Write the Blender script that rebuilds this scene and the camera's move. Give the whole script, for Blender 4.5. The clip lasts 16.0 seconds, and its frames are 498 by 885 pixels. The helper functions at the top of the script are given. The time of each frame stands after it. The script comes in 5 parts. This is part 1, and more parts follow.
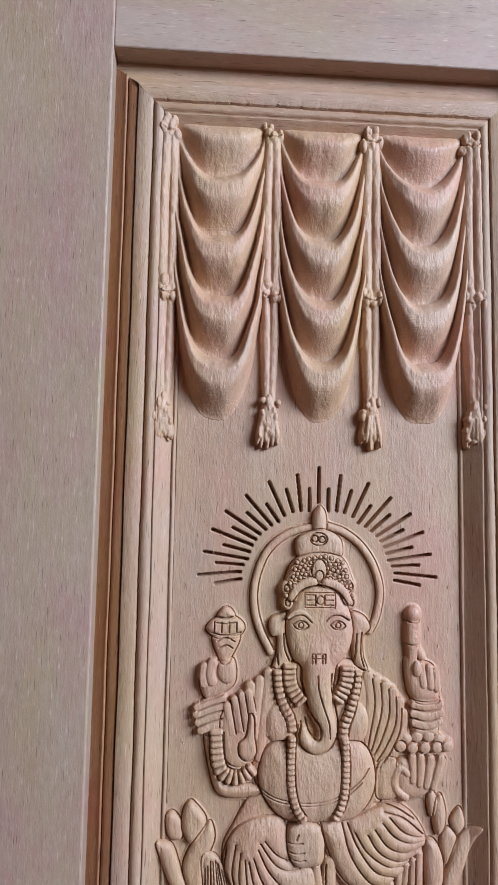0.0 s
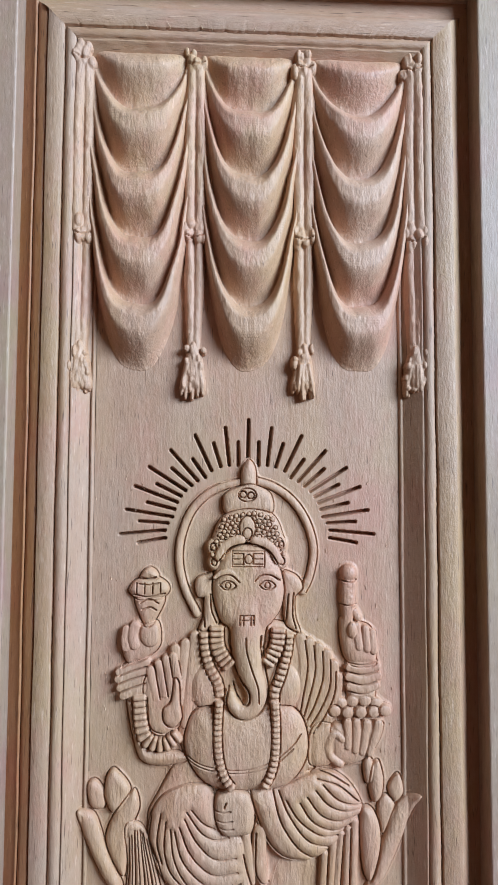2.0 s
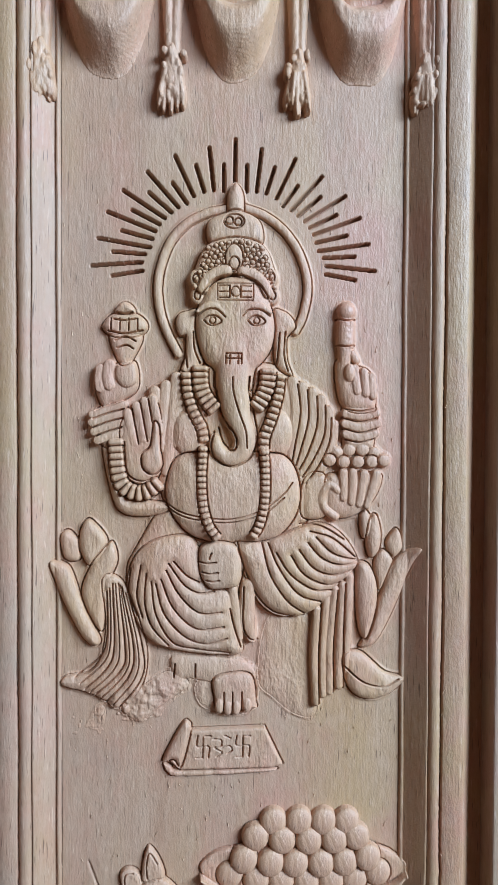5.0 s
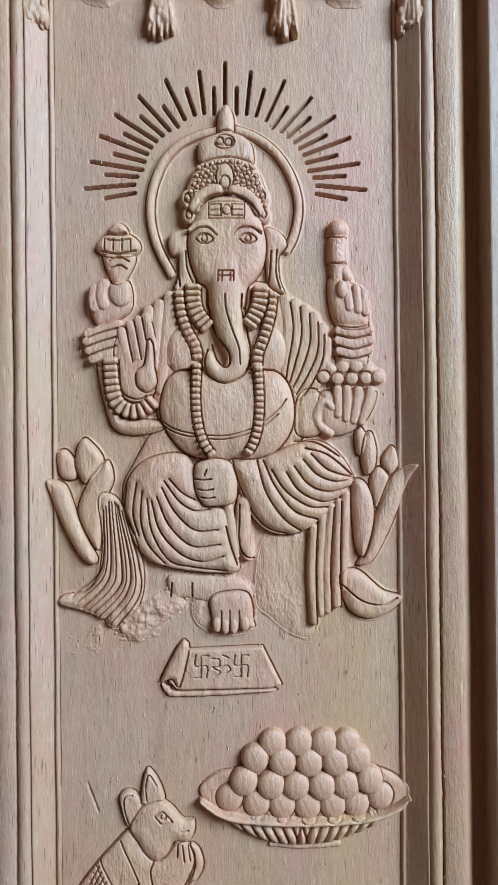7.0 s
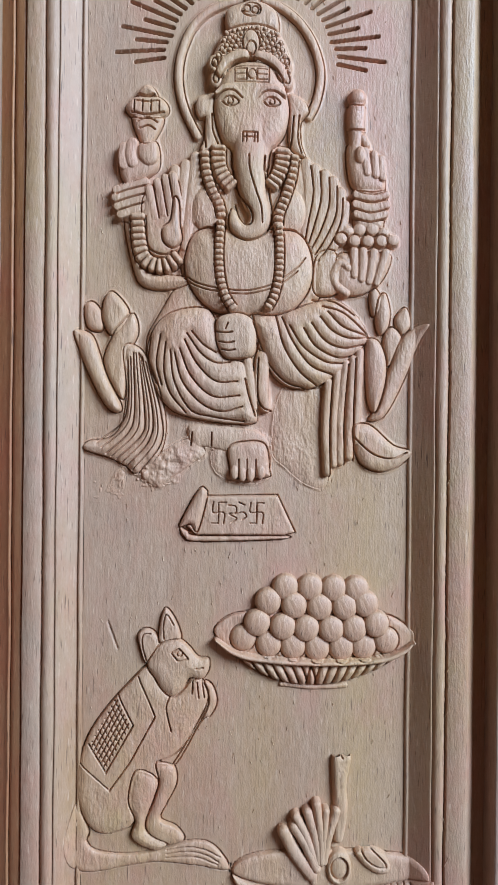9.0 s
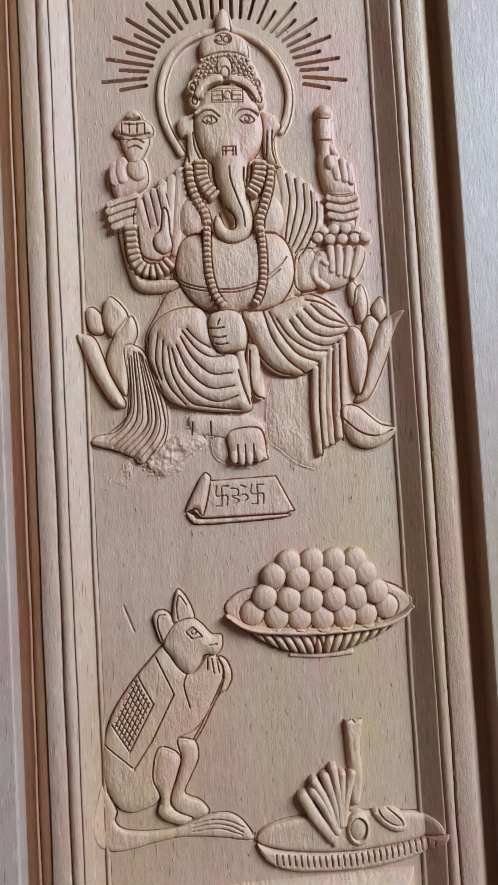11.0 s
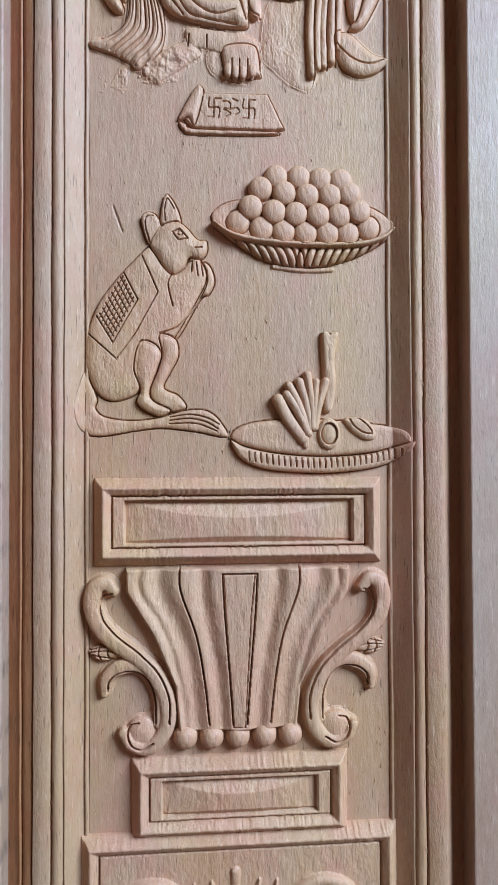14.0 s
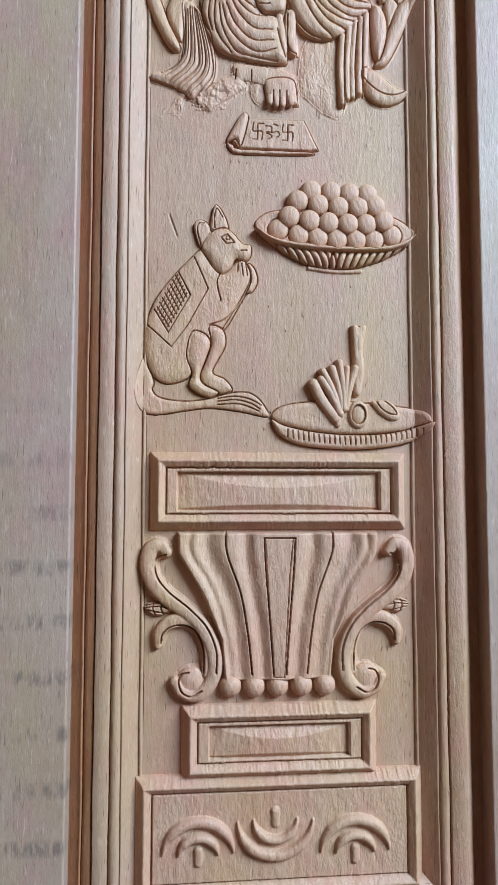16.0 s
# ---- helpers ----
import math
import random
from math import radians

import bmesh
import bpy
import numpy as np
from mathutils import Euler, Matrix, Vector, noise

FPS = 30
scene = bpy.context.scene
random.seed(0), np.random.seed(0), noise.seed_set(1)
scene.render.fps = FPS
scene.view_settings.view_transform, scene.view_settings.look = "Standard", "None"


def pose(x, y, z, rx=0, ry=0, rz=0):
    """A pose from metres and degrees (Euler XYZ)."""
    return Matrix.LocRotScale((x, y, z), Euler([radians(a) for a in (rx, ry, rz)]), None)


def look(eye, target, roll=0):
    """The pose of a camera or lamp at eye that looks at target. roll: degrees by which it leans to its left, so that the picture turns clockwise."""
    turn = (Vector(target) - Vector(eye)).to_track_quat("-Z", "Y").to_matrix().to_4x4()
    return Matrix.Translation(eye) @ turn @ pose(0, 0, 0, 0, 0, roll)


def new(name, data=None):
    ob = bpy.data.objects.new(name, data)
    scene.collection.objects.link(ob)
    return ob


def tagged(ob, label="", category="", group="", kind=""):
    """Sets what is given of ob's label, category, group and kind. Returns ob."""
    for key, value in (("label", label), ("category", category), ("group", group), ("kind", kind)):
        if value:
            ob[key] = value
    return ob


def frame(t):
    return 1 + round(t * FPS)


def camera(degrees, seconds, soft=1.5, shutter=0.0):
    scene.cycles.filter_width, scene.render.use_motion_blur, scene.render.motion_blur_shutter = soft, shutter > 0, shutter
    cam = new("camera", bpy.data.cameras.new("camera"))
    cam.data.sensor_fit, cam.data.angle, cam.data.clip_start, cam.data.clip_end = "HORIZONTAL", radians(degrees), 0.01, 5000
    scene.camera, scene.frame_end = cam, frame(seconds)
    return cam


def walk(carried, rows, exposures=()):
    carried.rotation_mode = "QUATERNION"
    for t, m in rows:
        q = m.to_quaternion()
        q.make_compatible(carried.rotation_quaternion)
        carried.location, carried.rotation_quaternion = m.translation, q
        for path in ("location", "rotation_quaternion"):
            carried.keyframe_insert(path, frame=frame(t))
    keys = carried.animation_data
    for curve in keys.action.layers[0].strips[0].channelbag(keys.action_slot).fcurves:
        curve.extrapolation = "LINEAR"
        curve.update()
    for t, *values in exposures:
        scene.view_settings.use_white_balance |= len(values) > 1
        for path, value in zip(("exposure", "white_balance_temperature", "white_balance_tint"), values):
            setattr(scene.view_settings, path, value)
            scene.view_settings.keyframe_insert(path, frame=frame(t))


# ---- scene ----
cam = camera(42.0, 16.0, soft=1.25)
PATH = [
    (0, (-0.1110, -0.6284, 1.5621), (-0.0449, 0.3650, 1.6552), 1.01),
    (0.5, (-0.0484, -0.6120, 1.5455), (0.0115, 0.3828, 1.6275), -0.10),
    (1, (-0.0384, -0.6056, 1.5529), (0.0136, 0.3901, 1.6292), -0.07),
    (1.5, (-0.0286, -0.5922, 1.5292), (0.0350, 0.4041, 1.5877), -0.56),
    (2, (-0.0296, -0.5936, 1.5408), (0.0211, 0.4033, 1.6013), 0.26),
    (2.5, (-0.0351, -0.5928, 1.5149), (0.0129, 0.4045, 1.5704), 0.27),
    (3, (-0.0340, -0.5886, 1.5090), (0.0000, 0.4093, 1.5635), 0.36),
    (3.5, (-0.0202, -0.5309, 1.4324), (0.0223, 0.4681, 1.4472), 0.73),
    (4, (-0.0085, -0.5159, 1.3841), (0.0450, 0.4825, 1.3673), 0.06),
    (4.2, (-0.0301, -0.5212, 1.3867), (0.0333, 0.4762, 1.3517), 0.35),
    (6.3, (-0.0017, -0.5352, 1.2926), (0.0384, 0.4639, 1.3003), -0.68),
    (6.5, (-0.0022, -0.5332, 1.2873), (0.0304, 0.4662, 1.2898), -0.78),
    (7, (-0.0046, -0.5352, 1.2823), (0.0351, 0.4640, 1.2854), -0.63),
    (7.5, (-0.0010, -0.5346, 1.2770), (0.0393, 0.4646, 1.2733), -0.92),
    (8, (-0.0061, -0.5367, 1.2672), (0.0354, 0.4624, 1.2647), -0.26),
    (8.5, (-0.0151, -0.5410, 1.2347), (0.0349, 0.4577, 1.2414), 0.51),
    (9, (-0.0254, -0.5589, 1.1637), (0.0220, 0.4400, 1.1599), 0.58),
    (9.5, (-0.0368, -0.5608, 1.1489), (0.0408, 0.4361, 1.1433), -1.69),
    (9.7, (-0.0438, -0.5721, 1.1355), (0.0451, 0.4239, 1.1438), -2.62),
    (11.8, (-0.0368, -0.5995, 1.1203), (0.0354, 0.3966, 1.1708), -3.26),
    (12, (-0.0235, -0.5995, 1.1297), (0.0534, 0.3962, 1.1817), -3.36),
    (12.5, (-0.0413, -0.6138, 1.1068), (0.0464, 0.3805, 1.1665), -2.17),
    (13, (-0.0429, -0.6114, 0.9971), (0.0774, 0.3801, 1.0464), -1.09),
    (13.5, (-0.0648, -0.6241, 0.8596), (0.0545, 0.3673, 0.9129), -1.26),
    (14, (-0.0434, -0.6051, 0.7769), (0.0403, 0.3913, 0.7949), -0.22),
    (14.5, (-0.0335, -0.6099, 0.7404), (0.0482, 0.3867, 0.7499), 0.33),
    (15, (-0.0372, -0.6191, 0.7007), (0.0386, 0.3780, 0.6990), 0.48),
    (15.3, (-0.0278, -0.6231, 0.6800), (0.0411, 0.3745, 0.6921), -0.02),
    (15.5, (-0.0373, -0.6362, 0.6847), (0.0453, 0.3604, 0.6910), -0.15),
    (16, (-0.0918, -0.6741, 0.7198), (-0.0053, 0.3198, 0.7875), 0.06),
]
EXPOSURES = [(0.0, -0.38, 7000, 17), (1.0, -0.3, 6850, 13), (3.0, -0.27, 6650, 10), (4.0, -0.2, 6300, 6), (7.0, -0.2, 6450, 7), (9.5, -0.22, 6500, 9), (12.0, -0.2, 6500, 8), (13.5, -0.13, 6650, 10), (16.0, -0.02, 6500, 7)]
walk(cam, [(t, look(eye, target, roll)) for t, eye, target, roll in PATH], EXPOSURES)

# ---- light: a bright porch window to the right of the door, sky behind it ----
world = bpy.data.worlds.new("sky")
scene.world = world
world.use_nodes = True
wn = world.node_tree.nodes
sky = wn.new("ShaderNodeTexSky")
sky.sky_type, sky.sun_disc = "NISHITA", False
sky.sun_elevation, sky.sun_rotation = radians(40), radians(120)
world.node_tree.links.new(sky.outputs[0], wn["Background"].inputs[0])
wn["Background"].inputs[1].default_value = 0.08


def area_lamp(name, eye, target, width, height, watts, colour):
    data = bpy.data.lights.new(name, "AREA")
    data.shape, data.size, data.size_y, data.energy, data.color = "RECTANGLE", width, height, watts, colour
    ob = new(name, data)
    ob.matrix_world = look(eye, target)
    return ob


area_lamp("window_daylight", (3.0, -2.6, 3.1), (0.0, 0.0, 1.2), 2.5, 1.5, 540, (0.595, 0.885, 1.255))


# ---- materials ----
def wood(name, light, dark, grey, axis="z", streak=1.0, bump=0.35, rough=0.55, grey_amount=0.5, planed=False):
    light, dark, grey = (tuple(c * k for c, k in zip(tone, (0.81, 0.64, 0.53))) for tone in (light, dark, grey))
    mat = bpy.data.materials.new(name)
    mat.use_nodes = True
    nt = mat.node_tree
    n, link = nt.nodes, nt.links.new
    bsdf = n["Principled BSDF"]
    co = n.new("ShaderNodeTexCoord")

    def stretched(across, along):
        m = n.new("ShaderNodeMapping")
        m.inputs["Scale"].default_value = (across, across, along) if axis == "z" else (along, across, across)
        link(co.outputs["Object"], m.inputs[0])
        return m.outputs[0]

    def noise_tex(vector, scale, detail, rough_):
        t = n.new("ShaderNodeTexNoise")
        t.inputs["Scale"].default_value, t.inputs["Detail"].default_value, t.inputs["Roughness"].default_value = scale, detail, rough_
        link(vector, t.inputs["Vector"])
        return t.outputs["Fac"]

    def ramp(value, a, b, lo, hi):
        r = n.new("ShaderNodeMapRange")
        for k, v in zip(("From Min", "From Max", "To Min", "To Max"), (a, b, lo, hi)):
            r.inputs[k].default_value = v
        link(value, r.inputs["Value"])
        return r.outputs[0]

    def mix(fac, a, b):
        m = n.new("ShaderNodeMix")
        m.data_type = "RGBA"
        link(fac, m.inputs[0])
        for value, slot in ((a, 6), (b, 7)):
            if isinstance(value, tuple):
                m.inputs[slot].default_value = (*value, 1)
            else:
                link(value, m.inputs[slot])
        return m.outputs[2]

    fibre = noise_tex(stretched(1, 0.04), 760, 4, 0.7)
    band = noise_tex(stretched(1, 0.05), 60, 4, 0.6)
    patch = noise_tex(stretched(1, 0.35), 9, 4, 0.6)
    pore = noise_tex(stretched(1, 0.06), 850, 2, 0.5)
    col = mix(ramp(band, 0.32, 0.7, 0.0, 1.0), light, dark)
    col = mix(ramp(patch, 0.40, 0.62, 0.0, grey_amount), col, grey)
    tan = noise_tex(stretched(1.3, 0.5), 5, 3, 0.6)
    col = mix(ramp(tan, 0.45, 0.66, 0.0, 0.8), col, (light[0] * 0.97, light[1] * 1.05, light[2] * 0.82))
    col = mix(ramp(noise_tex(stretched(1, 0.6), 14, 4, 0.65), 0.48, 0.68, 0.0, 0.8), col, (light[0] * 1.02, light[1] * 0.86, light[2] * 0.96))
    col = mix(ramp(noise_tex(stretched(1, 0.5), 160, 3, 0.7), 0.45, 0.75, 0.0, 0.35), col, tuple(min(1, c * 1.25) for c in grey))
    col = mix(ramp(noise_tex(stretched(1, 0.4), 22, 5, 0.7), 0.56, 0.8, 0.0, 0.55), col, tuple(c * 0.62 for c in grey))
    col = mix(ramp(fibre, 0.5, 0.78, 0.0, 0.24 * streak), col, tuple(c * 0.55 for c in dark))
    col = mix(ramp(fibre, 0.42, 0.25, 0.0, 0.18 * streak), col, tuple(min(1, c * 1.35) for c in grey))
    col = mix(ramp(pore, 0.64, 0.71, 0.0, 0.95 * streak), col, tuple(c * 0.3 for c in dark))
    if planed:
        xyz = n.new("ShaderNodeSeparateXYZ")
        link(co.outputs["Object"], xyz.inputs[0])

        def calc(op, a, b_=0.0):
            m = n.new("ShaderNodeMath")
            m.operation = op
            for slot, value in enumerate((a, b_)):
                if isinstance(value, float):
                    m.inputs[slot].default_value = value
                else:
                    link(value, m.inputs[slot])
            return m.outputs[0]

        bands = ramp(calc("SINE", calc("MULTIPLY", xyz.outputs[2], 120.0)), 0.45, 0.95, 0.0, 1.0)
        worn = ramp(noise_tex(stretched(1, 0.3), 130, 3, 0.6), 0.44, 0.6, 0.0, 1.0)
        low_end = ramp(xyz.outputs[2], 0.86, 0.62, 0.0, 0.75)
        col = mix(calc("MULTIPLY", calc("MULTIPLY", bands, worn), low_end), col, tuple(c * 0.42 for c in grey))
    fleck = noise_tex(stretched(1, 0.12), 520, 2, 0.5)
    col = mix(ramp(fleck, 0.64, 0.74, 0.0, 0.6), col, tuple(min(1, c * 1.45) for c in grey))
    link(col, bsdf.inputs["Base Color"])
    link(ramp(patch, 0.3, 0.7, rough - 0.08, rough + 0.12), bsdf.inputs["Roughness"])
    b = n.new("ShaderNodeBump")
    b.inputs["Strength"].default_value, b.inputs["Distance"].default_value = bump * 0.6, 0.0008
    link(fibre, b.inputs["Height"])
    b2 = n.new("ShaderNodeBump")
    b2.inputs["Strength"].default_value, b2.inputs["Distance"].default_value = bump * 0.8, 0.0015
    link(noise_tex(stretched(1, 0.3), 240, 3, 0.6), b2.inputs["Height"])
    link(b.outputs[0], b2.inputs["Normal"])
    b3 = n.new("ShaderNodeBump")
    b3.inputs["Strength"].default_value, b3.inputs["Distance"].default_value = bump * 0.7, 0.001
    link(noise_tex(stretched(1, 0.45), 620, 3, 0.7), b3.inputs["Height"])
    link(b2.outputs[0], b3.inputs["Normal"])
    link(b3.outputs[0], bsdf.inputs["Normal"])
    return mat


def plaster(name, colour):
    mat = bpy.data.materials.new(name)
    mat.use_nodes = True
    n, link = mat.node_tree.nodes, mat.node_tree.links.new
    t = n.new("ShaderNodeTexNoise")
    t.inputs["Scale"].default_value, t.inputs["Detail"].default_value = 6, 6
    r = n.new("ShaderNodeValToRGB")
    r.color_ramp.elements[0].color = (*(c * 0.85 for c in colour), 1)
    r.color_ramp.elements[1].color = (*colour, 1)
    link(t.outputs["Fac"], r.inputs[0])
    link(r.outputs[0], n["Principled BSDF"].inputs["Base Color"])
    n["Principled BSDF"].inputs["Roughness"].default_value = 0.85
    return mat


CARVED = wood("carved_wood", (0.63, 0.415, 0.285), (0.53, 0.315, 0.195), (0.61, 0.465, 0.375), streak=0.6, bump=0.6, grey_amount=0.6)
PANEL = wood("panel_wood", (0.58, 0.39, 0.27), (0.47, 0.285, 0.185), (0.55, 0.43, 0.345), streak=0.9, bump=0.45, grey_amount=0.6)
MOULD = wood("moulding_wood", (0.54, 0.36, 0.245), (0.43, 0.255, 0.155), (0.51, 0.40, 0.325), streak=0.8, bump=0.5, grey_amount=0.7)
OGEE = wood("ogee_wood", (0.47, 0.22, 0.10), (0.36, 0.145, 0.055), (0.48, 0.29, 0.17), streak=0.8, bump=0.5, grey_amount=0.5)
STILE = wood("stile_wood", (0.455, 0.35, 0.285), (0.40, 0.29, 0.23), (0.48, 0.405, 0.36), streak=0.65, bump=0.3, rough=0.5, grey_amount=0.9)
RAIL = wood("rail_wood", (0.49, 0.37, 0.305), (0.43, 0.305, 0.245), (0.52, 0.43, 0.385), axis="x", streak=0.65, bump=0.3, rough=0.5, grey_amount=0.9)
PLANED = wood("planed_stile_wood", (0.46, 0.345, 0.285), (0.40, 0.285, 0.23), (0.48, 0.40, 0.355), streak=0.65, bump=0.3, rough=0.5, grey_amount=0.9, planed=True)
# browns of the unseen room, picked to warm the fill in the shadows
BOUNCE_PAINT = plaster("bounce_plaster", (0.19, 0.085, 0.042))
FLOOR_STONE = plaster("floor_stone", (0.13, 0.07, 0.042))


# ---- tools: low relief, all in millimetres on the door's face ----
def smooth(points, closed=False, n=7):
    p = np.array(points, float)
    if len(p) < 3:
        return p
    ext = np.vstack([p[-1], p, p[0], p[1]]) if closed else np.vstack([2 * p[0] - p[1], p, 2 * p[-1] - p[-2]])
    out = []
    for i in range(1, len(ext) - 2):
        a, b, c, d = ext[i - 1], ext[i], ext[i + 1], ext[i + 2]
        for u in np.linspace(0, 1, n, endpoint=False):
            out.append(0.5 * (2 * b + (c - a) * u + (2 * a - 5 * b + 4 * c - d) * u * u + (3 * b - a - 3 * c + d) * u ** 3))
    if not closed:
        out.append(p[-1])
    return np.array(out)


def along(points, step):
    p = smooth(points)
    s = np.concatenate([[0], np.cumsum(np.hypot(*np.diff(p, axis=0).T))])
    at = np.arange(0, s[-1] + 1e-6, step)
    return np.stack([np.interp(at, s, p[:, 0]), np.interp(at, s, p[:, 1])], 1)


def ring(cx, cz, rx, rz=None, a0=0, a1=360, n=24):
    a = np.radians(np.linspace(a0, a1, n))
    return np.stack([cx + rx * np.cos(a), cz + (rz or rx) * np.sin(a)], 1)


def mirrored(points, axis=-2.2):
    p = np.array(points, float)
    p[:, 0] = 2 * axis - p[:, 0]
    return p


RNG = np.random.default_rng(7)


def lumps(X, Z, size):
    """Smooth random values from -1 to 1 with lumps of that size."""
    gx, gz = (X - X.min()) / size, (Z - Z.min()) / size
    lat = RNG.uniform(-1, 1, (int(gz.max()) + 3, int(gx.max()) + 3))
    ix, iz = gx.astype(int), gz.astype(int)
    fx, fz = gx - ix, gz - iz
    fx, fz = fx * fx * (3 - 2 * fx), fz * fz * (3 - 2 * fz)
    top = lat[iz, ix] * (1 - fx) + lat[iz, ix + 1] * fx
    low = lat[iz + 1, ix] * (1 - fx) + lat[iz + 1, ix + 1] * fx
    return top * (1 - fz) + low * fz


class Relief:
    """A carved surface: a height over the door's ground at each point of a fine net."""

    def __init__(self, x0, x1, z0, z1, step=0.8):
        self.step = step
        self.x, self.z = np.arange(x0, x1, step), np.arange(z0, z1, step)
        self.X, self.Z = np.meshgrid(self.x, self.z)
        self.H = np.zeros_like(self.X)
        self.D = np.zeros_like(self.X)
        self.apron_top = 1e9

    def raise_to(self, w, where, up):
        """Raises the surface; what is covered loses its cut lines."""
        higher = where & (up > self.H[w])
        self.D[w] = np.where(higher, 0, self.D[w])
        self.H[w] = np.where(higher, up, self.H[w])

    def window(self, p, pad):
        i0, i1 = np.searchsorted(self.x, [p[:, 0].min() - pad, p[:, 0].max() + pad])
        j0, j1 = np.searchsorted(self.z, [p[:, 1].min() - pad, p[:, 1].max() + pad])
        return slice(j0, j1), slice(i0, i1)

    def distance(self, p, w, radii=None):
        """Distance to a line, and the line's radius at its nearest point."""
        X, Z = self.X[w], self.Z[w]
        best, rad, par = np.full(X.shape, 1e9), np.zeros(X.shape), np.zeros(X.shape)
        for k in range(len(p) - 1):
            a, d = p[k], p[k + 1] - p[k]
            u = np.clip(((X - a[0]) * d[0] + (Z - a[1]) * d[1]) / max(d @ d, 1e-9), 0, 1)
            e = np.hypot(X - a[0] - u * d[0], Z - a[1] - u * d[1])
            if radii is not None:
                r = radii[k] + u * (radii[k + 1] - radii[k])
                near = e / np.maximum(r, 1e-3) < best / np.maximum(rad, 1e-3) if k else np.ones_like(e, bool)
                rad, par = np.where(near, r, rad), np.where(near, k + u, par)
            else:
                near = e < best
            best = np.where(near, e, best)
        self.par = par / max(len(p) - 1, 1)
        return best, rad

    def ridge(self, points, r, h, lvl=0.0, sharp=0.38, low=True):
        if low and lvl >= 5:
            h = 0.65 * h
        steps = np.atleast_1d(h)
        p = smooth(points)
        if np.ndim(r):
            rr = np.interp(np.linspace(0, 1, len(p)), np.linspace(0, 1, len(r)), r)
        else:
            rr = np.full(len(p), float(r))
        w = self.window(p, rr.max() + 1)
        d, rad = self.distance(p, w, rr)
        q = 1 - (d / np.maximum(rad, 1e-3)) ** 2
        tall = np.interp(self.par, np.linspace(0, 1, len(steps)), steps) * ((rad / rr.max()) ** 0.5 if len(steps) == 1 else 1)
        up = lvl + tall * np.maximum(q, 0) ** sharp
        self.raise_to(w, q > 0, up)

    def body(self, outline, h, edge, lvl=0.0, line=0.0, corners=False, over=False):
        p = np.array(outline, float) if corners else smooth(outline, True)
        w = self.window(p, 2)
        X, Z = self.X[w], self.Z[w]
        q = np.vstack([p, p[:1]])
        inside = np.zeros(X.shape, bool)
        for (ax, az), (bx, bz) in zip(q[:-1], q[1:]):
            if az != bz:
                inside ^= ((az > Z) != (bz > Z)) & (X < (bx - ax) * (Z - az) / (bz - az) + ax)
        d, _ = self.distance(q, w)
        u = np.clip(d / edge, 0, 1)
        up = lvl + h * np.sqrt(1 - (1 - u) ** 2)
        if over:
            self.H[w] = np.where(inside, np.minimum(self.H[w], up), self.H[w])
            self.D[w] = np.where(inside, 0, self.D[w])
        self.raise_to(w, inside, up)
        if line or (h >= 5 and not over):
            self.cut(q, 0.65 if line else 0.4, line or 0.4, raw=True)

    def ball(self, cx, cz, rx, rz, h, lvl=0.0, sharp=0.45):
        w = self.window(np.array([[cx - rx, cz - rz], [cx + rx, cz + rz]]), 1)
        q = 1 - ((self.X[w] - cx) / rx) ** 2 - ((self.Z[w] - cz) / rz) ** 2
        self.raise_to(w, q > 0, lvl + h * np.maximum(q, 0) ** sharp)

    def cut(self, points, width=0.7, depth=1.6, raw=False, soft=0.0):
        p = np.array(points, float) if raw else smooth(points)
        w = self.window(p, 4 * width + 3 * soft + 1)
        d, _ = self.distance(p, w)
        half = 0.44 + 0.44 * width
        groove = (2.3 + 0.9 * depth) * np.clip(1.8 * (1 - d / half), 0, 1)
        self.D[w] = np.maximum(self.D[w], groove)
        if soft:
            low = 0.9 * depth * np.exp(-((d / soft) ** 2))
            self.H[w] = np.where(self.H[w] > 0.3, np.maximum(self.H[w] - low, 0.27), self.H[w])

    def beads(self, points, spacing, rx, rz, h, lvl):
        p = along(points, spacing)
        t = np.gradient(p, axis=0)
        for (x, z), (tx, tz) in zip(p, t):
            n = np.array([-tz, tx]) / max(math.hypot(tx, tz), 1e-6)
            a, b = np.array([x, z]) - n * (rx - rz), np.array([x, z]) + n * (rx - rz)
            self.ridge([a, b], rz, 1.25 * h, lvl, 0.5, False)
        n = np.stack([-t[:, 1], t[:, 0]], 1) / np.maximum(np.hypot(*t.T), 1e-6)[:, None]
        for side in (-1, 1):
            self.cut(p + side * n * (rx + 0.3), 0.5, 1.2, raw=True)
        for k in range(len(p) - 1):
            mid, across = (p[k] + p[k + 1]) / 2, (n[k] + n[k + 1]) / 2 * rx * 0.9
            self.cut([mid - across, mid + across], 0.25, 0.8, raw=True)

    def skirt(self, reach, rise):
        """Lets the ground swell a little towards the carving's foot."""
        n = max(1, int(reach / self.step))
        soft = (self.H > 0.5).astype(float)
        for _ in range(3):
            for axis in (0, 1):
                c = np.cumsum(np.pad(soft, [(n + 1, n) if a == axis else (0, 0) for a in (0, 1)]), axis)
                soft = (np.take(c, range(2 * n + 1, c.shape[axis]), axis) - np.take(c, range(0, c.shape[axis] - 2 * n - 1), axis)) / (2 * n + 1)
        self.H = np.where(self.H > 0.27, self.H, np.maximum(rise * soft - 0.12 * rise, 0))

    def rough(self, size, amount):
        self.H += np.where(self.H > 0.4, lumps(self.X, self.Z * 0.45, size) * amount, 0)

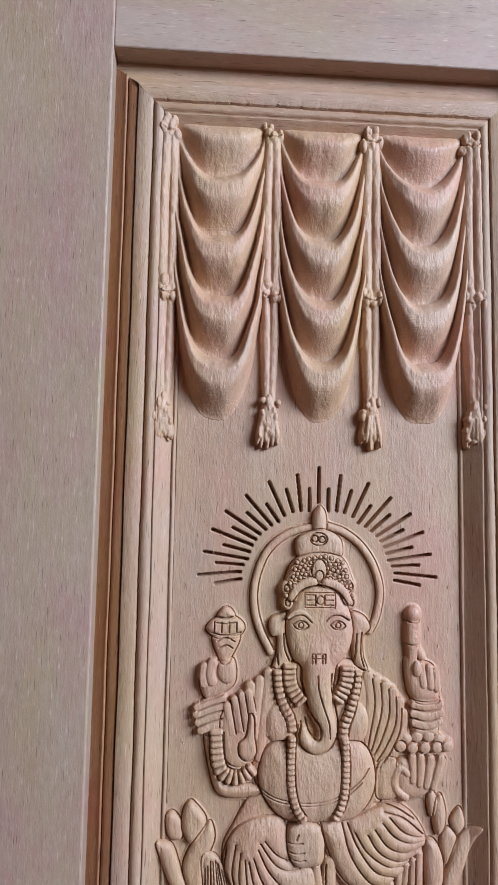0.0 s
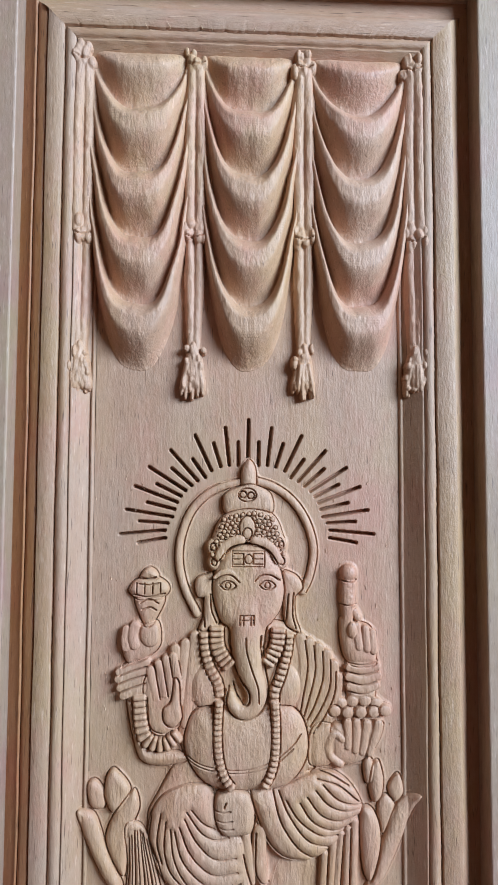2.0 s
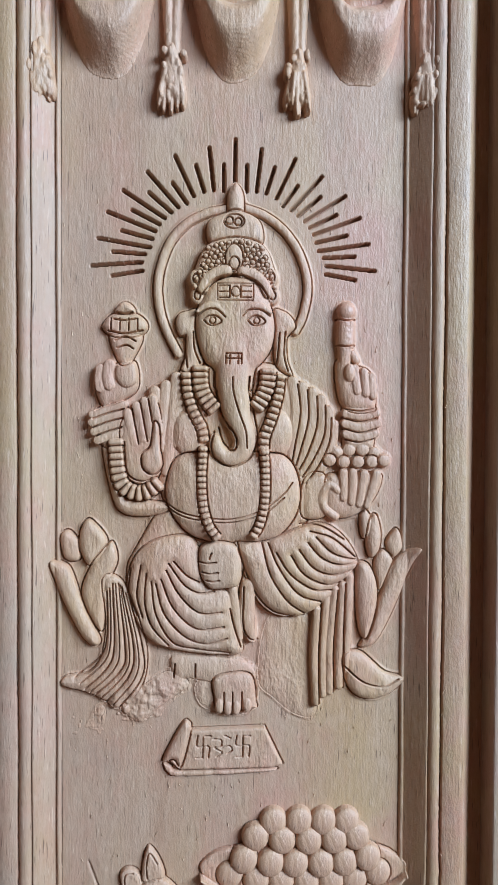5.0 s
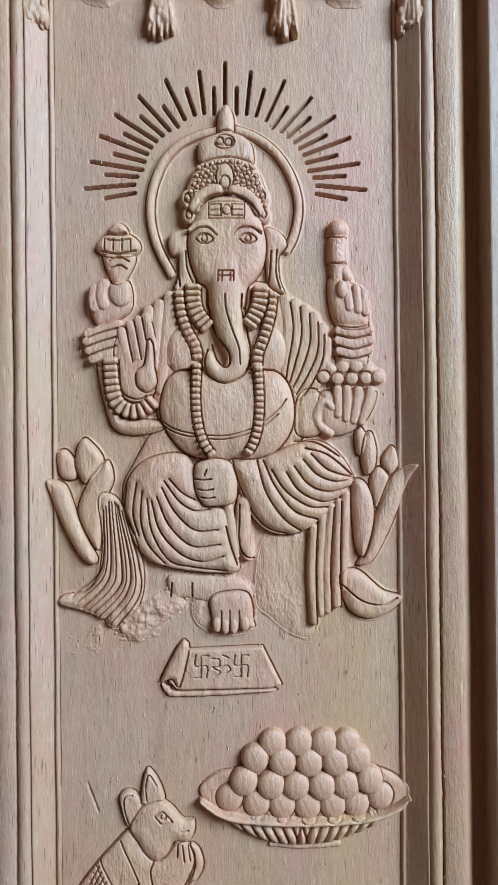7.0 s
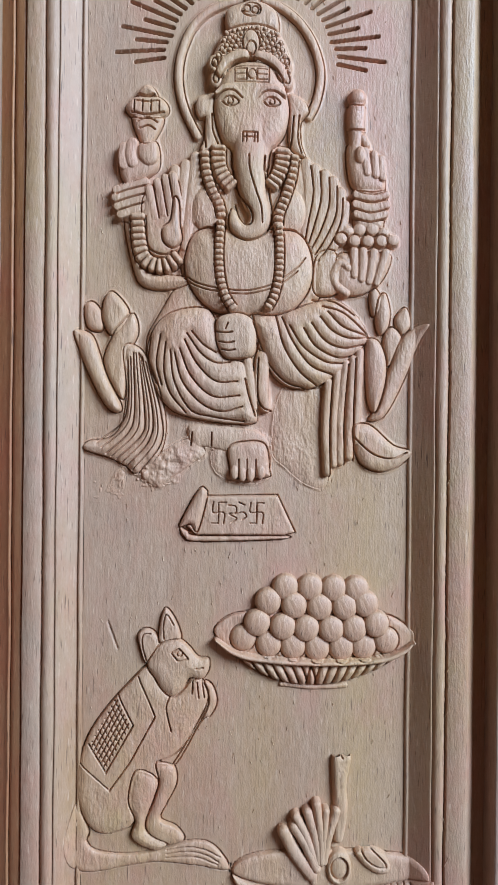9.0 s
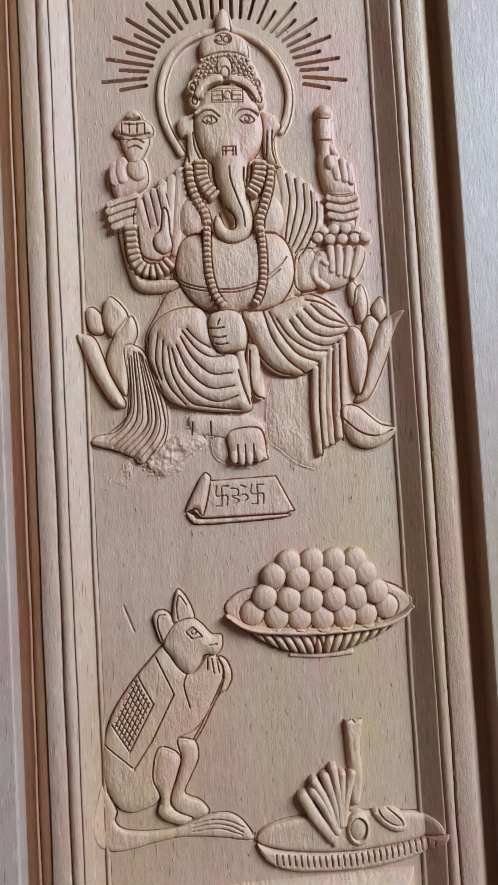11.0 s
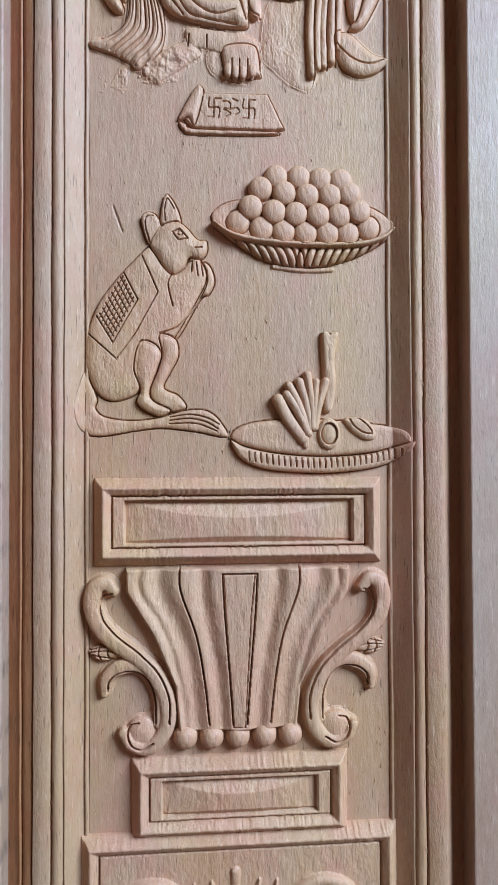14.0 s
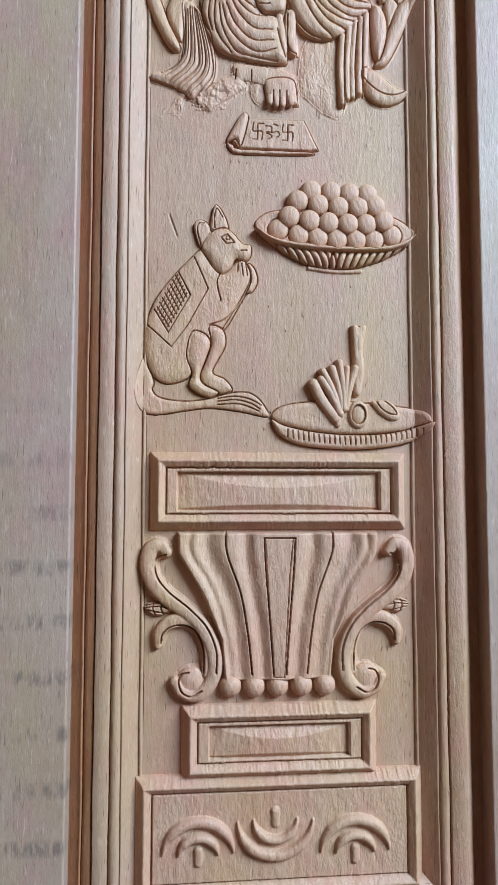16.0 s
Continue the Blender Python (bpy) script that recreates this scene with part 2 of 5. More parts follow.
    def fuzz(self, amount):
        """Torn grain that stands up in patches."""
        patch = np.clip(1.8 * lumps(self.X, self.Z, 17), 0, 1)
        self.H += np.where(self.H > 1.0, amount * patch * np.clip(lumps(self.X, self.Z * 0.6, 1.5), -0.2, 1), 0)

    def mesh(self, name, low=0.25, scale=1.0, wall=0.8, apron=0.0):
        solid = self.H > low
        up = self.H * scale + wall * np.clip(self.H / 2.5, 0, 1)
        if apron:
            around = spread(solid, int(apron / self.step)) & (solid | (self.Z < self.apron_top))
            h = np.where(around, np.maximum(np.where(solid, up, np.maximum(self.H, 0) + 0.05) - self.D, -4.0), -0.04)
            SUNK.append((self.x, self.z, ~spread(~around, int(1.9 / self.step) + 1)))
        else:
            around = solid
            h = np.where(solid, np.maximum(up - self.D, 0.25), -1.2)
        keep = around[:-1, :-1] | around[1:, :-1] | around[:-1, 1:] | around[1:, 1:]
        ny, nx = h.shape
        index = np.arange(ny * nx).reshape(ny, nx)
        quads = np.stack([index[:-1, :-1][keep], index[:-1, 1:][keep], index[1:, 1:][keep], index[1:, :-1][keep]], 1)
        used, flat_index = np.unique(quads, return_inverse=True)
        co = np.stack([self.X.ravel()[used], -h.ravel()[used], self.Z.ravel()[used]], 1) / 1000
        me = grid_mesh(name, co, flat_index.reshape(-1, 4))
        if apron:
            me.materials.append(CARVED)
            me.materials.append(PANEL)
            me.polygons.foreach_set("material_index", (~solid[:-1, :-1][keep]).astype(np.int32))
        return me


SUNK = []


def spread(mask, n):
    """The mask grown by n cells all round."""
    for axis in (0, 1):
        grown = mask.copy()
        for k in range(1, n + 1):
            grown |= np.roll(mask, k, axis) | np.roll(mask, -k, axis)
        mask = grown
    return mask


def grid_mesh(name, co, quads):
    me = bpy.data.meshes.new(name)
    me.vertices.add(len(co))
    me.vertices.foreach_set("co", co.astype(np.float32).ravel())
    me.loops.add(quads.size)
    me.loops.foreach_set("vertex_index", quads.astype(np.int32).ravel())
    me.polygons.add(len(quads))
    me.polygons.foreach_set("loop_start", np.arange(0, quads.size, 4, dtype=np.int32))
    me.update(calc_edges=True)
    me.shade_smooth()
    return me


def part(name, data, material, parent, label=""):
    if isinstance(data, bmesh.types.BMesh):
        me = bpy.data.meshes.new(name)
        data.to_mesh(me)
        data.free()
        data = me
    if not data.materials:
        data.materials.append(material)
    ob = new(name, data)
    ob.parent = parent
    return tagged(ob, label=label)


def carved(name, relief, parent, label="", scale=1.0, apron=0.0, lift=1.0):
    relief.rough(1.6, 0.11)
    relief.rough(5.0, 0.2)
    relief.fuzz(0.26)
    # carvings that run into the border climb its slope
    relief.H += np.where(relief.H > 0.3, np.interp(np.abs(relief.X), (143.5, 158, 161), (0, 11.5, 13)) * lift / scale, 0)
    return part(name, relief.mesh(name, scale=scale, apron=apron), CARVED, parent, label)


def board(x0, x1, y0, y1, z0, z1, bevel=0.002, cuts=0):
    bm = bmesh.new()
    bmesh.ops.create_cube(bm, size=1)
    bmesh.ops.transform(bm, matrix=Matrix.Translation(((x0 + x1) / 2, (y0 + y1) / 2, (z0 + z1) / 2)) @ Matrix.Diagonal((x1 - x0, y1 - y0, z1 - z0, 1)), verts=bm.verts)
    if bevel:
        bmesh.ops.bevel(bm, geom=bm.edges[:], offset=bevel, segments=3, affect="EDGES", profile=0.5)
    return bm


# ---- the room: unseen, added to bounce dim warm light onto the carving ----
def slab(name, x0, x1, y0, y1, z0, z1, material, label, category):
    me = bpy.data.meshes.new(name)
    bm = board(x0, x1, y0, y1, z0, z1, 0)
    bm.to_mesh(me)
    bm.free()
    me.materials.append(material)
    return tagged(new(name, me), label, category, kind="structure")


def room():
    slab("floor", -2.4, 3.4, -4.1, 0.4, -0.15, 0.0, FLOOR_STONE, "unseen added floor, dull brown to bounce warm light", "floor")
    slab("ceiling", -2.4, 3.4, -4.1, 0.4, 3.9, 4.05, BOUNCE_PAINT, "unseen added ceiling, warm brown to tint the bounced light", "ceiling")
    wall_label = "unseen added wall, warm brown to tint the bounced light"
    slab("wall_north", -2.2, -0.36, 0.0, 0.2, 0.0, 3.9, BOUNCE_PAINT, wall_label, "wall")
    slab("wall_north_2", 0.36, 3.2, 0.0, 0.2, 0.0, 3.9, BOUNCE_PAINT, wall_label, "wall")
    slab("wall_north_3", -0.36, 0.36, 0.0, 0.2, 2.17, 3.9, BOUNCE_PAINT, wall_label, "wall")
    slab("wall_west", -2.4, -2.2, -4.1, 0.4, 0.0, 3.9, BOUNCE_PAINT, wall_label, "wall")
    slab("wall_east", 3.2, 3.4, -4.1, -4.0, 0.0, 3.9, BOUNCE_PAINT, wall_label, "wall")
    slab("wall_east_2", 3.2, 3.4, -1.4, 0.4, 0.0, 3.9, BOUNCE_PAINT, wall_label, "wall")
    slab("wall_east_3", 3.2, 3.4, -4.0, -1.4, 0.0, 1.65, BOUNCE_PAINT, wall_label, "wall")
    slab("wall_south", -2.2, 3.2, -4.1, -3.9, 0.0, 3.9, BOUNCE_PAINT, wall_label, "wall")
    slab("ground", -60, 60, -60, 60, -0.4, -0.16, FLOOR_STONE, "bare brown ground outside the porch", "ground")


room()

# ---- the door: boards, mouldings and the sunk panel ----
door = tagged(new("carved_panel"), "tall unpainted carved wooden panel in a heavy plain frame", "wood carving")
OPEN_X, OPEN_LOW, OPEN_TOP, FACE = 0.2100, 0.260, 2.005, -0.026
GROOVE_X, GROOVE_LOW, GROOVE_TOP = 0.1705, 0.3015, 1.958


def door_boards():
    for side in (-1, 1):
        a, b = sorted((side * OPEN_X, side * 0.34))
        part("stile", board(a, b, FACE, 0.02, 0.012, 2.15), PLANED if side < 0 else STILE, door, "greyish-brown wooden stile with faint planer marks" if side < 0 else "pale greyish-brown planed wooden stile")
    part("rail", board(-OPEN_X - 0.0005, OPEN_X + 0.0005, FACE + 0.0012, 0.02, OPEN_TOP, 2.15), RAIL, door, "greyish-brown wooden top rail")
    part("rail", board(-OPEN_X - 0.0005, OPEN_X + 0.0005, FACE + 0.0012, 0.02, 0.012, OPEN_LOW), RAIL, door, "greyish-brown wooden bottom rail")


# outward distance from the bead's groove, and the height over the ground, in mm
INNER = ((-32.5, -1.5), (-31.2, -1.5), (-30.6, 1.4), (-29.6, 2.6), (-28.0, 2.7), (-27.4, 0.8), (-27.0, 0.8), (-26.5, 1.2), (-19.5, 7.6), (-12.9, 13.5), (-12.4, 13.9), (-11.8, 14.1), (-11.2, 14.0), (-10.6, 11.8), (-9.7, 14.8), (-7.5, 16.4), (-5, 16.8),
         (-2.5, 16.2), (-0.9, 14.2), (-0.4, 10.2), (0.3, 10.2), (0.6, 15.8), (1.4, 16.4), (14.6, 16.5))
LEFT = INNER + ((15.2, 16.0), (15.5, 9.6), (16.2, 9.6), (16.7, 13.6), (19, 13.2), (22.5, 12.0), (25.4, 10.4), (25.8, 7.0), (26.4, 7.0), (26.8, 10.8), (28.4, 10.9), (29.0, 9.4), (33, 7.4), (37, 4.0), (40, 2.5), (50, 1.5))
ROUND = INNER + ((16.4, 16.4), (18.2, 15.8), (20.5, 14.2), (23, 11.4), (25.6, 7.6), (27.6, 4.6), (30, 3.0), (40, 1.8), (50, 1.5))


def mouldings():
    for sx, sz in ((-1, 0), (1, 0), (0, 1), (0, -1)):
        whole = LEFT if sx < 0 else ROUND
        cut = next(k for k, (d, _) in enumerate(whole) if d > (15.8 if sx < 0 else 18))
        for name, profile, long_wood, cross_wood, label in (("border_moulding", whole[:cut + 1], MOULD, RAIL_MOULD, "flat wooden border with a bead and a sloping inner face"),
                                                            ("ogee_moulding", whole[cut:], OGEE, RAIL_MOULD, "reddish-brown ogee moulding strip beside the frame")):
            rows = []
            steps = 700 if sx else 240
            u = np.linspace(0, 1, steps)
            chip = np.abs(RNG.normal(0, 0.00022, steps)) * (RNG.uniform(0, 1, steps) < 0.45)
            for d, h in profile:
                frayed = chip if -1.0 <= d <= 1.5 else 0 * chip
                d = d / 1000
                x1, z0, z1 = GROOVE_X + d, GROOVE_LOW - d, GROOVE_TOP + d
                wave = 0.00022 * np.sin(u * 37 + d * 300) + 0.00018 * np.sin(u * 91 + 2 * sx + d * 200) + frayed * (1.0 if sx else 1.8)
                wave[0] = wave[-1] = 0
                if sx:
                    xs, zs = sx * (x1 + wave), z0 + (z1 - z0) * u
                else:
                    xs, zs = -x1 + 2 * x1 * u, (z1 + wave if sz > 0 else z0 - wave)
                rows.append(np.stack([xs, np.full(steps, -h / 1000), zs], 1))
            co = np.concatenate(rows)
            idx = np.arange(len(co)).reshape(len(rows), steps)
            q = np.stack([idx[:-1, :-1], idx[:-1, 1:], idx[1:, 1:], idx[1:, :-1]], -1).reshape(-1, 4)
            mid = q[len(q) // 2]
            if np.cross(co[mid[1]] - co[mid[0]], co[mid[2]] - co[mid[0]])[1] > 0:
                q = q[:, ::-1]
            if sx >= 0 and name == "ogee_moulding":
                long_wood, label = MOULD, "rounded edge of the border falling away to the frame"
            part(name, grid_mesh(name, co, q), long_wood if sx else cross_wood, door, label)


RAIL_MOULD = wood("cross_moulding_wood", (0.57, 0.375, 0.255), (0.46, 0.27, 0.16), (0.55, 0.43, 0.35), axis="x", streak=0.8, bump=0.5, grey_amount=0.7)


# ---- the sunk ground of the panel, with the rays cut into it ----
def panel_ground():
    rays = []
    for a, b in zip(RAY_OUT, RAY_IN):
        rays.append((a, b))
        rays.append((mirrored([a], 0)[0], mirrored([b], 0)[0]))
    rays.append(([(0.0, 1597.5)], [(-0.4, 1560.4)]))
    rays = [(np.array(a, float).reshape(2), np.array(b, float).reshape(2)) for a, b in rays]
    xs = np.concatenate([np.arange(-139, -124, 1.0), np.arange(-124, 124.1, 0.68), np.arange(125, 139.1, 1.0)])
    zs = np.concatenate([np.linspace(269, 698, 30), np.arange(700, 1045, 1.35), np.arange(1046, 1462, 1.35), np.arange(1463, 1604, 0.62), np.linspace(1606, 1991, 40)])
    X, Z = np.meshgrid(xs, zs)
    H = np.zeros_like(X)
    for a, b in rays:
        d = b - a
        u = np.clip(((X - a[0]) * d[0] + (Z - a[1]) * d[1]) / (d @ d), 0, 1)
        e = np.hypot(X - a[0] - u * d[0], Z - a[1] - u * d[1])
        H = np.minimum(H, -9.8 * np.clip((1.65 - e) / 0.6, 0, 1))
    a, b = (np.array(p, float) for p in SCRATCH)
    u = np.clip(((X - a[0]) * (b - a)[0] + (Z - a[1]) * (b - a)[1]) / ((b - a) @ (b - a)), 0, 1)
    H = np.minimum(H, -1.8 * np.clip(1.3 - np.hypot(X - a[0] - u * (b - a)[0], Z - a[1] - u * (b - a)[1]) / 0.8, 0, 1))
    H += 0.04 * lumps(X, Z * 0.3, 2.2)
    # under the carvings, whose meshes hold their own piece of ground, the sheet lies lower
    for x, z, mask in SUNK:
        i, j = np.rint((X - x[0]) / (x[1] - x[0])).astype(int), np.rint((Z - z[0]) / (z[1] - z[0])).astype(int)
        there = (i >= 0) & (i < len(x)) & (j >= 0) & (j < len(z))
        under = mask[np.clip(j, 0, len(z) - 1), np.clip(i, 0, len(x) - 1)] & there
        H = np.where(under, np.minimum(H, -6.0), H)
    co = np.stack([X.ravel(), -H.ravel(), Z.ravel()], 1) / 1000
    idx = np.arange(co.shape[0]).reshape(X.shape)
    q = np.stack([idx[:-1, :-1], idx[:-1, 1:], idx[1:, 1:], idx[1:, :-1]], -1).reshape(-1, 4)
    part("panel", grid_mesh("panel", co, q), PANEL, door, "flat carved ground with fine straight rays cut into it")
    part("panel_back", board(-0.206, 0.206, 0.0105, 0.0185, 0.265, 1.998, 0), PANEL, door)


SCRATCH = [(-118.1, 1007.3), (-109.7, 984.1)]
RAY_OUT = [(-21.3, 1590.3), (-48.9, 1583.0), (-71.0, 1569.4), (-90.4, 1554.0), (-102.8, 1536.5), (-110.3, 1515.3), (-115.5, 1493.2), (-9.4, 1577.0), (-32.0, 1575.8), (-51.0, 1561.3), (-69.8, 1552.8), (-83.2, 1538.5), (-91.6, 1521.8), (-98.6, 1504.8), (-99.2, 1485.5)]
RAY_IN = [(-17.5, 1556.1), (-33.7, 1550.9), (-46.1, 1541.5), (-57.2, 1532.7), (-64.7, 1522.0), (-68.9, 1508.7), (-75.4, 1496.7), (-9.2, 1555.7), (-25.3, 1554.6), (-39.2, 1544.8), (-51.7, 1537.3), (-61.4, 1527.6), (-67.0, 1515.6), (-73.1, 1503.1), (-75.0, 1489.8)]


# ---- curtain: three swags of five folds, four cords with knots and tassels ----
CORD_X = [(-152.6, 1765.3), (-50.7, 1767.1), (50.4, 1768.8), (153.8, 1770.6)]
TOP_Z, LOW_Z = [(-1.7, 1947.7)], [(-2.2, 1640.8)]


def swag(k):
    x0, x1 = CORD_X[k][0] + (5 if k else 4), CORD_X[k + 1][0] - 5
    top, low = TOP_Z[0][1] - 1, LOW_Z[0][1]
    r = Relief(x0 - 1, x1 + 1, low - 2, top + 8, 0.9)
    xi = np.clip((2 * r.X - x0 - x1) / (x1 - x0) + 0.02 * lumps(r.X, r.Z, 30), -1.05, 1.05)
    bottoms = np.linspace(top - 62, low, 5)
    hangs = (top - 6, top - 26, top - 66, top - 118, top - 172)
    bounds = [np.full_like(r.X, top + 2)]
    for i, (zb, hang) in enumerate(zip(bottoms, hangs)):
        bend = (2.6, 2.9, 3.0, 3.0, 3.0)[i] * (1 + 0.05 * np.sin(2.3 * i + 1.7 * k))
        bounds.append(zb + (hang - zb) * np.abs(xi) ** bend + 1.2 * np.sin(7 * xi + i + 2 * k))
    H = np.zeros_like(r.X)
    for i in range(5):
        a, b = bounds[i], np.minimum(bounds[i + 1], bounds[i] - 1.5)
        v = (a - r.Z) / (a - b)
        on = (v >= 0) & (v <= 1)
        amp = np.clip((a - b) / 58, 0.1, 1.0) * (20 if i else 17) * (1 - 0.72 * np.abs(xi) ** 2.6)
        rise = np.clip(v / 0.26, 0, 1) if i else np.clip((v - 0.1) / 0.4, 0, 1)
        fall = np.clip((v - 0.42) / 0.54, 0, 1)
        first = 0.3 if i else 0.0
        f = (first + (1 - first) * np.sin(np.pi / 2 * rise)) * (1 - fall * fall * (3 - 2 * fall))
        base = 2.6 + 1.0 * (1 - np.abs(xi)) if i < 4 else 3.0 * (1 - np.clip(v, 0, 1) ** 3)
        H = np.where(on, base + amp * f, H)
    H *= np.clip((1.04 - np.abs(xi)) / 0.05, 0, 1)
    # chatter of the cutter in patches
    H += np.where(H > 2, 0.22 * np.sin(r.Z * 2.6 + 2 * lumps(r.X, r.Z, 9)) * np.clip(lumps(r.X, r.Z, 24), 0, 1), 0)
    r.H = np.where(r.Z < bounds[5], 0, H)
    r.H = np.where(r.H > 0.4, r.H + 0.3 * np.clip(lumps(r.X, r.Z * 0.5, 1.8), 0, 1) * np.clip(2 * lumps(r.X, r.Z, 18), 0, 1), r.H)
    r.rough(5, 0.25)
    carved("curtain_swag", r, door, "carved curtain swag hanging in five rounded folds", lift=0.4)


def cord(k):
    cx = CORD_X[k][0]
    top, tie, tass, end = TOP_Z[0][1], TIE_Z[0][1], TASSEL_Z[0][1], TASSEL_END[0][1]
    r = Relief(cx - 22, cx + 22, end - 3, top + 6, 0.8)
    for off, rad in ((-4.6, 5.0), (4.6, 5.2)):
        r.ridge([(cx + off * 0.7, top - 22), (cx + off * 1.1, (top + tie) / 2), (cx + off, tie)], rad, 6.0, 4.0)
        r.ridge([(cx + off * 0.9, tie), (cx + off * 0.8, (tie + tass) / 2), (cx + off * 0.5, tass)], rad * 0.8, 5.0, 2.5)
    for s in (-1, 1):
        r.ridge([(cx + s * 5, top - 16), (cx + s * 10, top - 70), (cx + s * 15, top - 130)], (4.0, 3.0, 1.2), 4, 3)
        r.ridge([(cx + s * 4, tie), (cx + s * 6, tie - 45), (cx + s * 4, tass)], (4.0, 3.4, 2.0), 3.4, 2)
    for cz, tall in ((top - 14, 14), (tie, 11)):
        for i in range(9):
            r.ball(cx + RNG.uniform(-9, 9), cz + RNG.uniform(-tall, tall) * 0.7, RNG.uniform(3, 5), RNG.uniform(5, 9), RNG.uniform(4, 6.5), 6)
        r.cut([(cx - 8, cz - 3), (cx, cz - 5), (cx + 8, cz - 2)], 0.7, 1.2)
    r.rough(3, 0.4)
    r.rough(8, 0.4)
    rope = carved("curtain_cord", r, door, "carved curtain cord tied with two knots", lift=0.4)
    t = Relief(cx - 16, cx + 16, end - 3, tass + 14, 0.7)
    t.body([(cx - 4, tass + 8), (cx + 4, tass + 8), (cx + 9, tass - 12), (cx + 9, end + 14), (cx + 4, end + 6), (cx - 3, end + 9), (cx - 8, end + 13), (cx - 9, tass - 14)], 8, 8, 1.5)
    for i in range(7):
        off = -8 + 16 * i / 6 + RNG.uniform(-1, 1)
        t.ridge([(cx + off * 0.6, tass - 12), (cx + off, end + 14), (cx + off * 1.1 + RNG.uniform(-1.5, 1.5), end + RNG.uniform(0, 8))], (3.4, 3.4, 1.6), RNG.uniform(6, 9), 1.5)
    for i in range(16):
        t.ball(cx + RNG.uniform(-9, 9), RNG.uniform(end + 8, tass + 4), RNG.uniform(1.6, 3), RNG.uniform(2.5, 6), RNG.uniform(1, 3), 7.5)
    t.rough(3, 0.6)
    t.rough(8, 0.5)
    carved("tassel", t, rope, "frayed carved tassel", lift=0.4)


TIE_Z, TASSEL_Z, TASSEL_END = [(-2.0, 1769.0)], [(-2.2, 1659.5)], [(-2.3, 1615.9)]


# ---- the seated figure in relief, one plain carved mass ----
def seated_figure():
    r = Relief(-172, 168, 1085, 1585, 0.46)
    r.apron_top = 1541
    # ring behind the head
    for path in ([(-45.6, 1422.6), (-54.5, 1439.7), (-60.3, 1456.7), (-62.4, 1475.1), (-59.9, 1493.5), (-51.9, 1513.8), (-38.9, 1528.2), (-22.8, 1536.6), (-6.6, 1540.5)],
                 [(7.3, 1541.5), (23.4, 1536.1), (39.5, 1524.6), (51.4, 1508.0), (58.2, 1489.5), (59.4, 1473.2), (55.5, 1454.6), (49.3, 1442.1)]):
        r.ridge(path, 3.6, 4.2)
        p = smooth(path)
        t = np.gradient(p, axis=0)
        n = np.stack([-t[:, 1], t[:, 0]], 1) / np.hypot(*t.T)[:, None]
        for side in (-3.8, 3.8):
            r.cut(p + side * n, 0.5, 0.8, raw=True)
    # seat, robe and back mass
    r.body([(29.0, 1207.1), (61.6, 1211.2), (68.7, 1183.3), (69.9, 1126.8), (51.3, 1125.3), (32.9, 1139.6), (20.2, 1156.5)], 1.6, 14)
    r.body([(-31.5, 1146.0), (-26.8, 1157.4), (-3.8, 1157.0), (19.2, 1149.6), (14.3, 1128.9), (-6.5, 1126.6), (-24.8, 1133.5)], 1.6, 8)
    r.body([(-47.1, 1406.1), (-28.7, 1416.2), (29.0, 1416.1), (45.2, 1405.9), (65.9, 1392.0), (80.6, 1373.3), (83.3, 1358.5), (72.3, 1340.9), (65.1, 1322.4), (62.5, 1289.9), (43.7, 1276.2), (-2.6, 1269.8), (-43.9, 1277.2), (-55.1, 1295.7), (-61.7, 1323.4), (-65.1, 1350.9), (-60.1, 1387.7)], 6, 9)
    r.body([(-55.0, 1304.9), (-43.7, 1293.3), (-34.7, 1277.1), (-28.0, 1263.2), (-2.7, 1262.9), (53.0, 1276.1), (85.6, 1275.8), (71.2, 1238.8), (10.8, 1228.2), (-49.2, 1203.8), (-81.1, 1213.5), (-87.6, 1245.7), (-78.2, 1268.5)], 5, 10)
    # lotus petals, left
    r.body([(-140.3, 1275.6), (-132.6, 1280.1), (-123.2, 1268.1), (-125.1, 1255.3), (-136.9, 1257.3)], 6, 6, line=1.4)
    r.body([(-123.5, 1282.7), (-115.7, 1289.0), (-102.3, 1272.4), (-107.9, 1256.0), (-117.9, 1251.6), (-125.0, 1265.4)], 7.5, 7, line=1.4)
    r.body([(-117.0, 1249.7), (-108.8, 1261.5), (-98.7, 1271.0), (-94.3, 1254.9), (-102.7, 1232.1), (-105.8, 1197.9), (-116.5, 1209.5), (-123.6, 1230.2)], 6, 7, line=1.2)
    r.body([(-147.7, 1255.6), (-134.2, 1252.7), (-127.1, 1237.1), (-119.6, 1216.4), (-107.7, 1191.1), (-113.2, 1185.7), (-123.0, 1193.6), (-136.3, 1219.0), (-144.3, 1239.6)], 8, 7, line=0.6)
    # lotus petals, right
    r.body([(103.5, 1290.4), (109.2, 1296.4), (115.7, 1285.7), (113.7, 1274.5), (106.2, 1272.7)], 6, 5, line=1.2)
    r.body([(112.0, 1288.5), (118.6, 1291.7), (122.6, 1275.3), (120.1, 1260.5), (112.5, 1255.9), (108.9, 1270.9)], 7, 6, line=1.4)
    r.body([(125.8, 1268.3), (133.5, 1279.9), (138.6, 1277.0), (140.3, 1263.0), (131.3, 1255.7)], 6, 6, line=1.2)
    r.body([(115.8, 1252.2), (123.9, 1263.2), (133.1, 1252.9), (128.3, 1238.0), (119.7, 1228.9)], 6, 6, line=1.2)
    r.body([(154.9, 1264.2), (145.5, 1263.9), (132.2, 1252.9), (121.6, 1226.5), (110.4, 1194.1), (104.2, 1181.7), (118.3, 1185.2), (135.5, 1217.0), (148.2, 1250.8)], 7.5, 7, line=0.8)
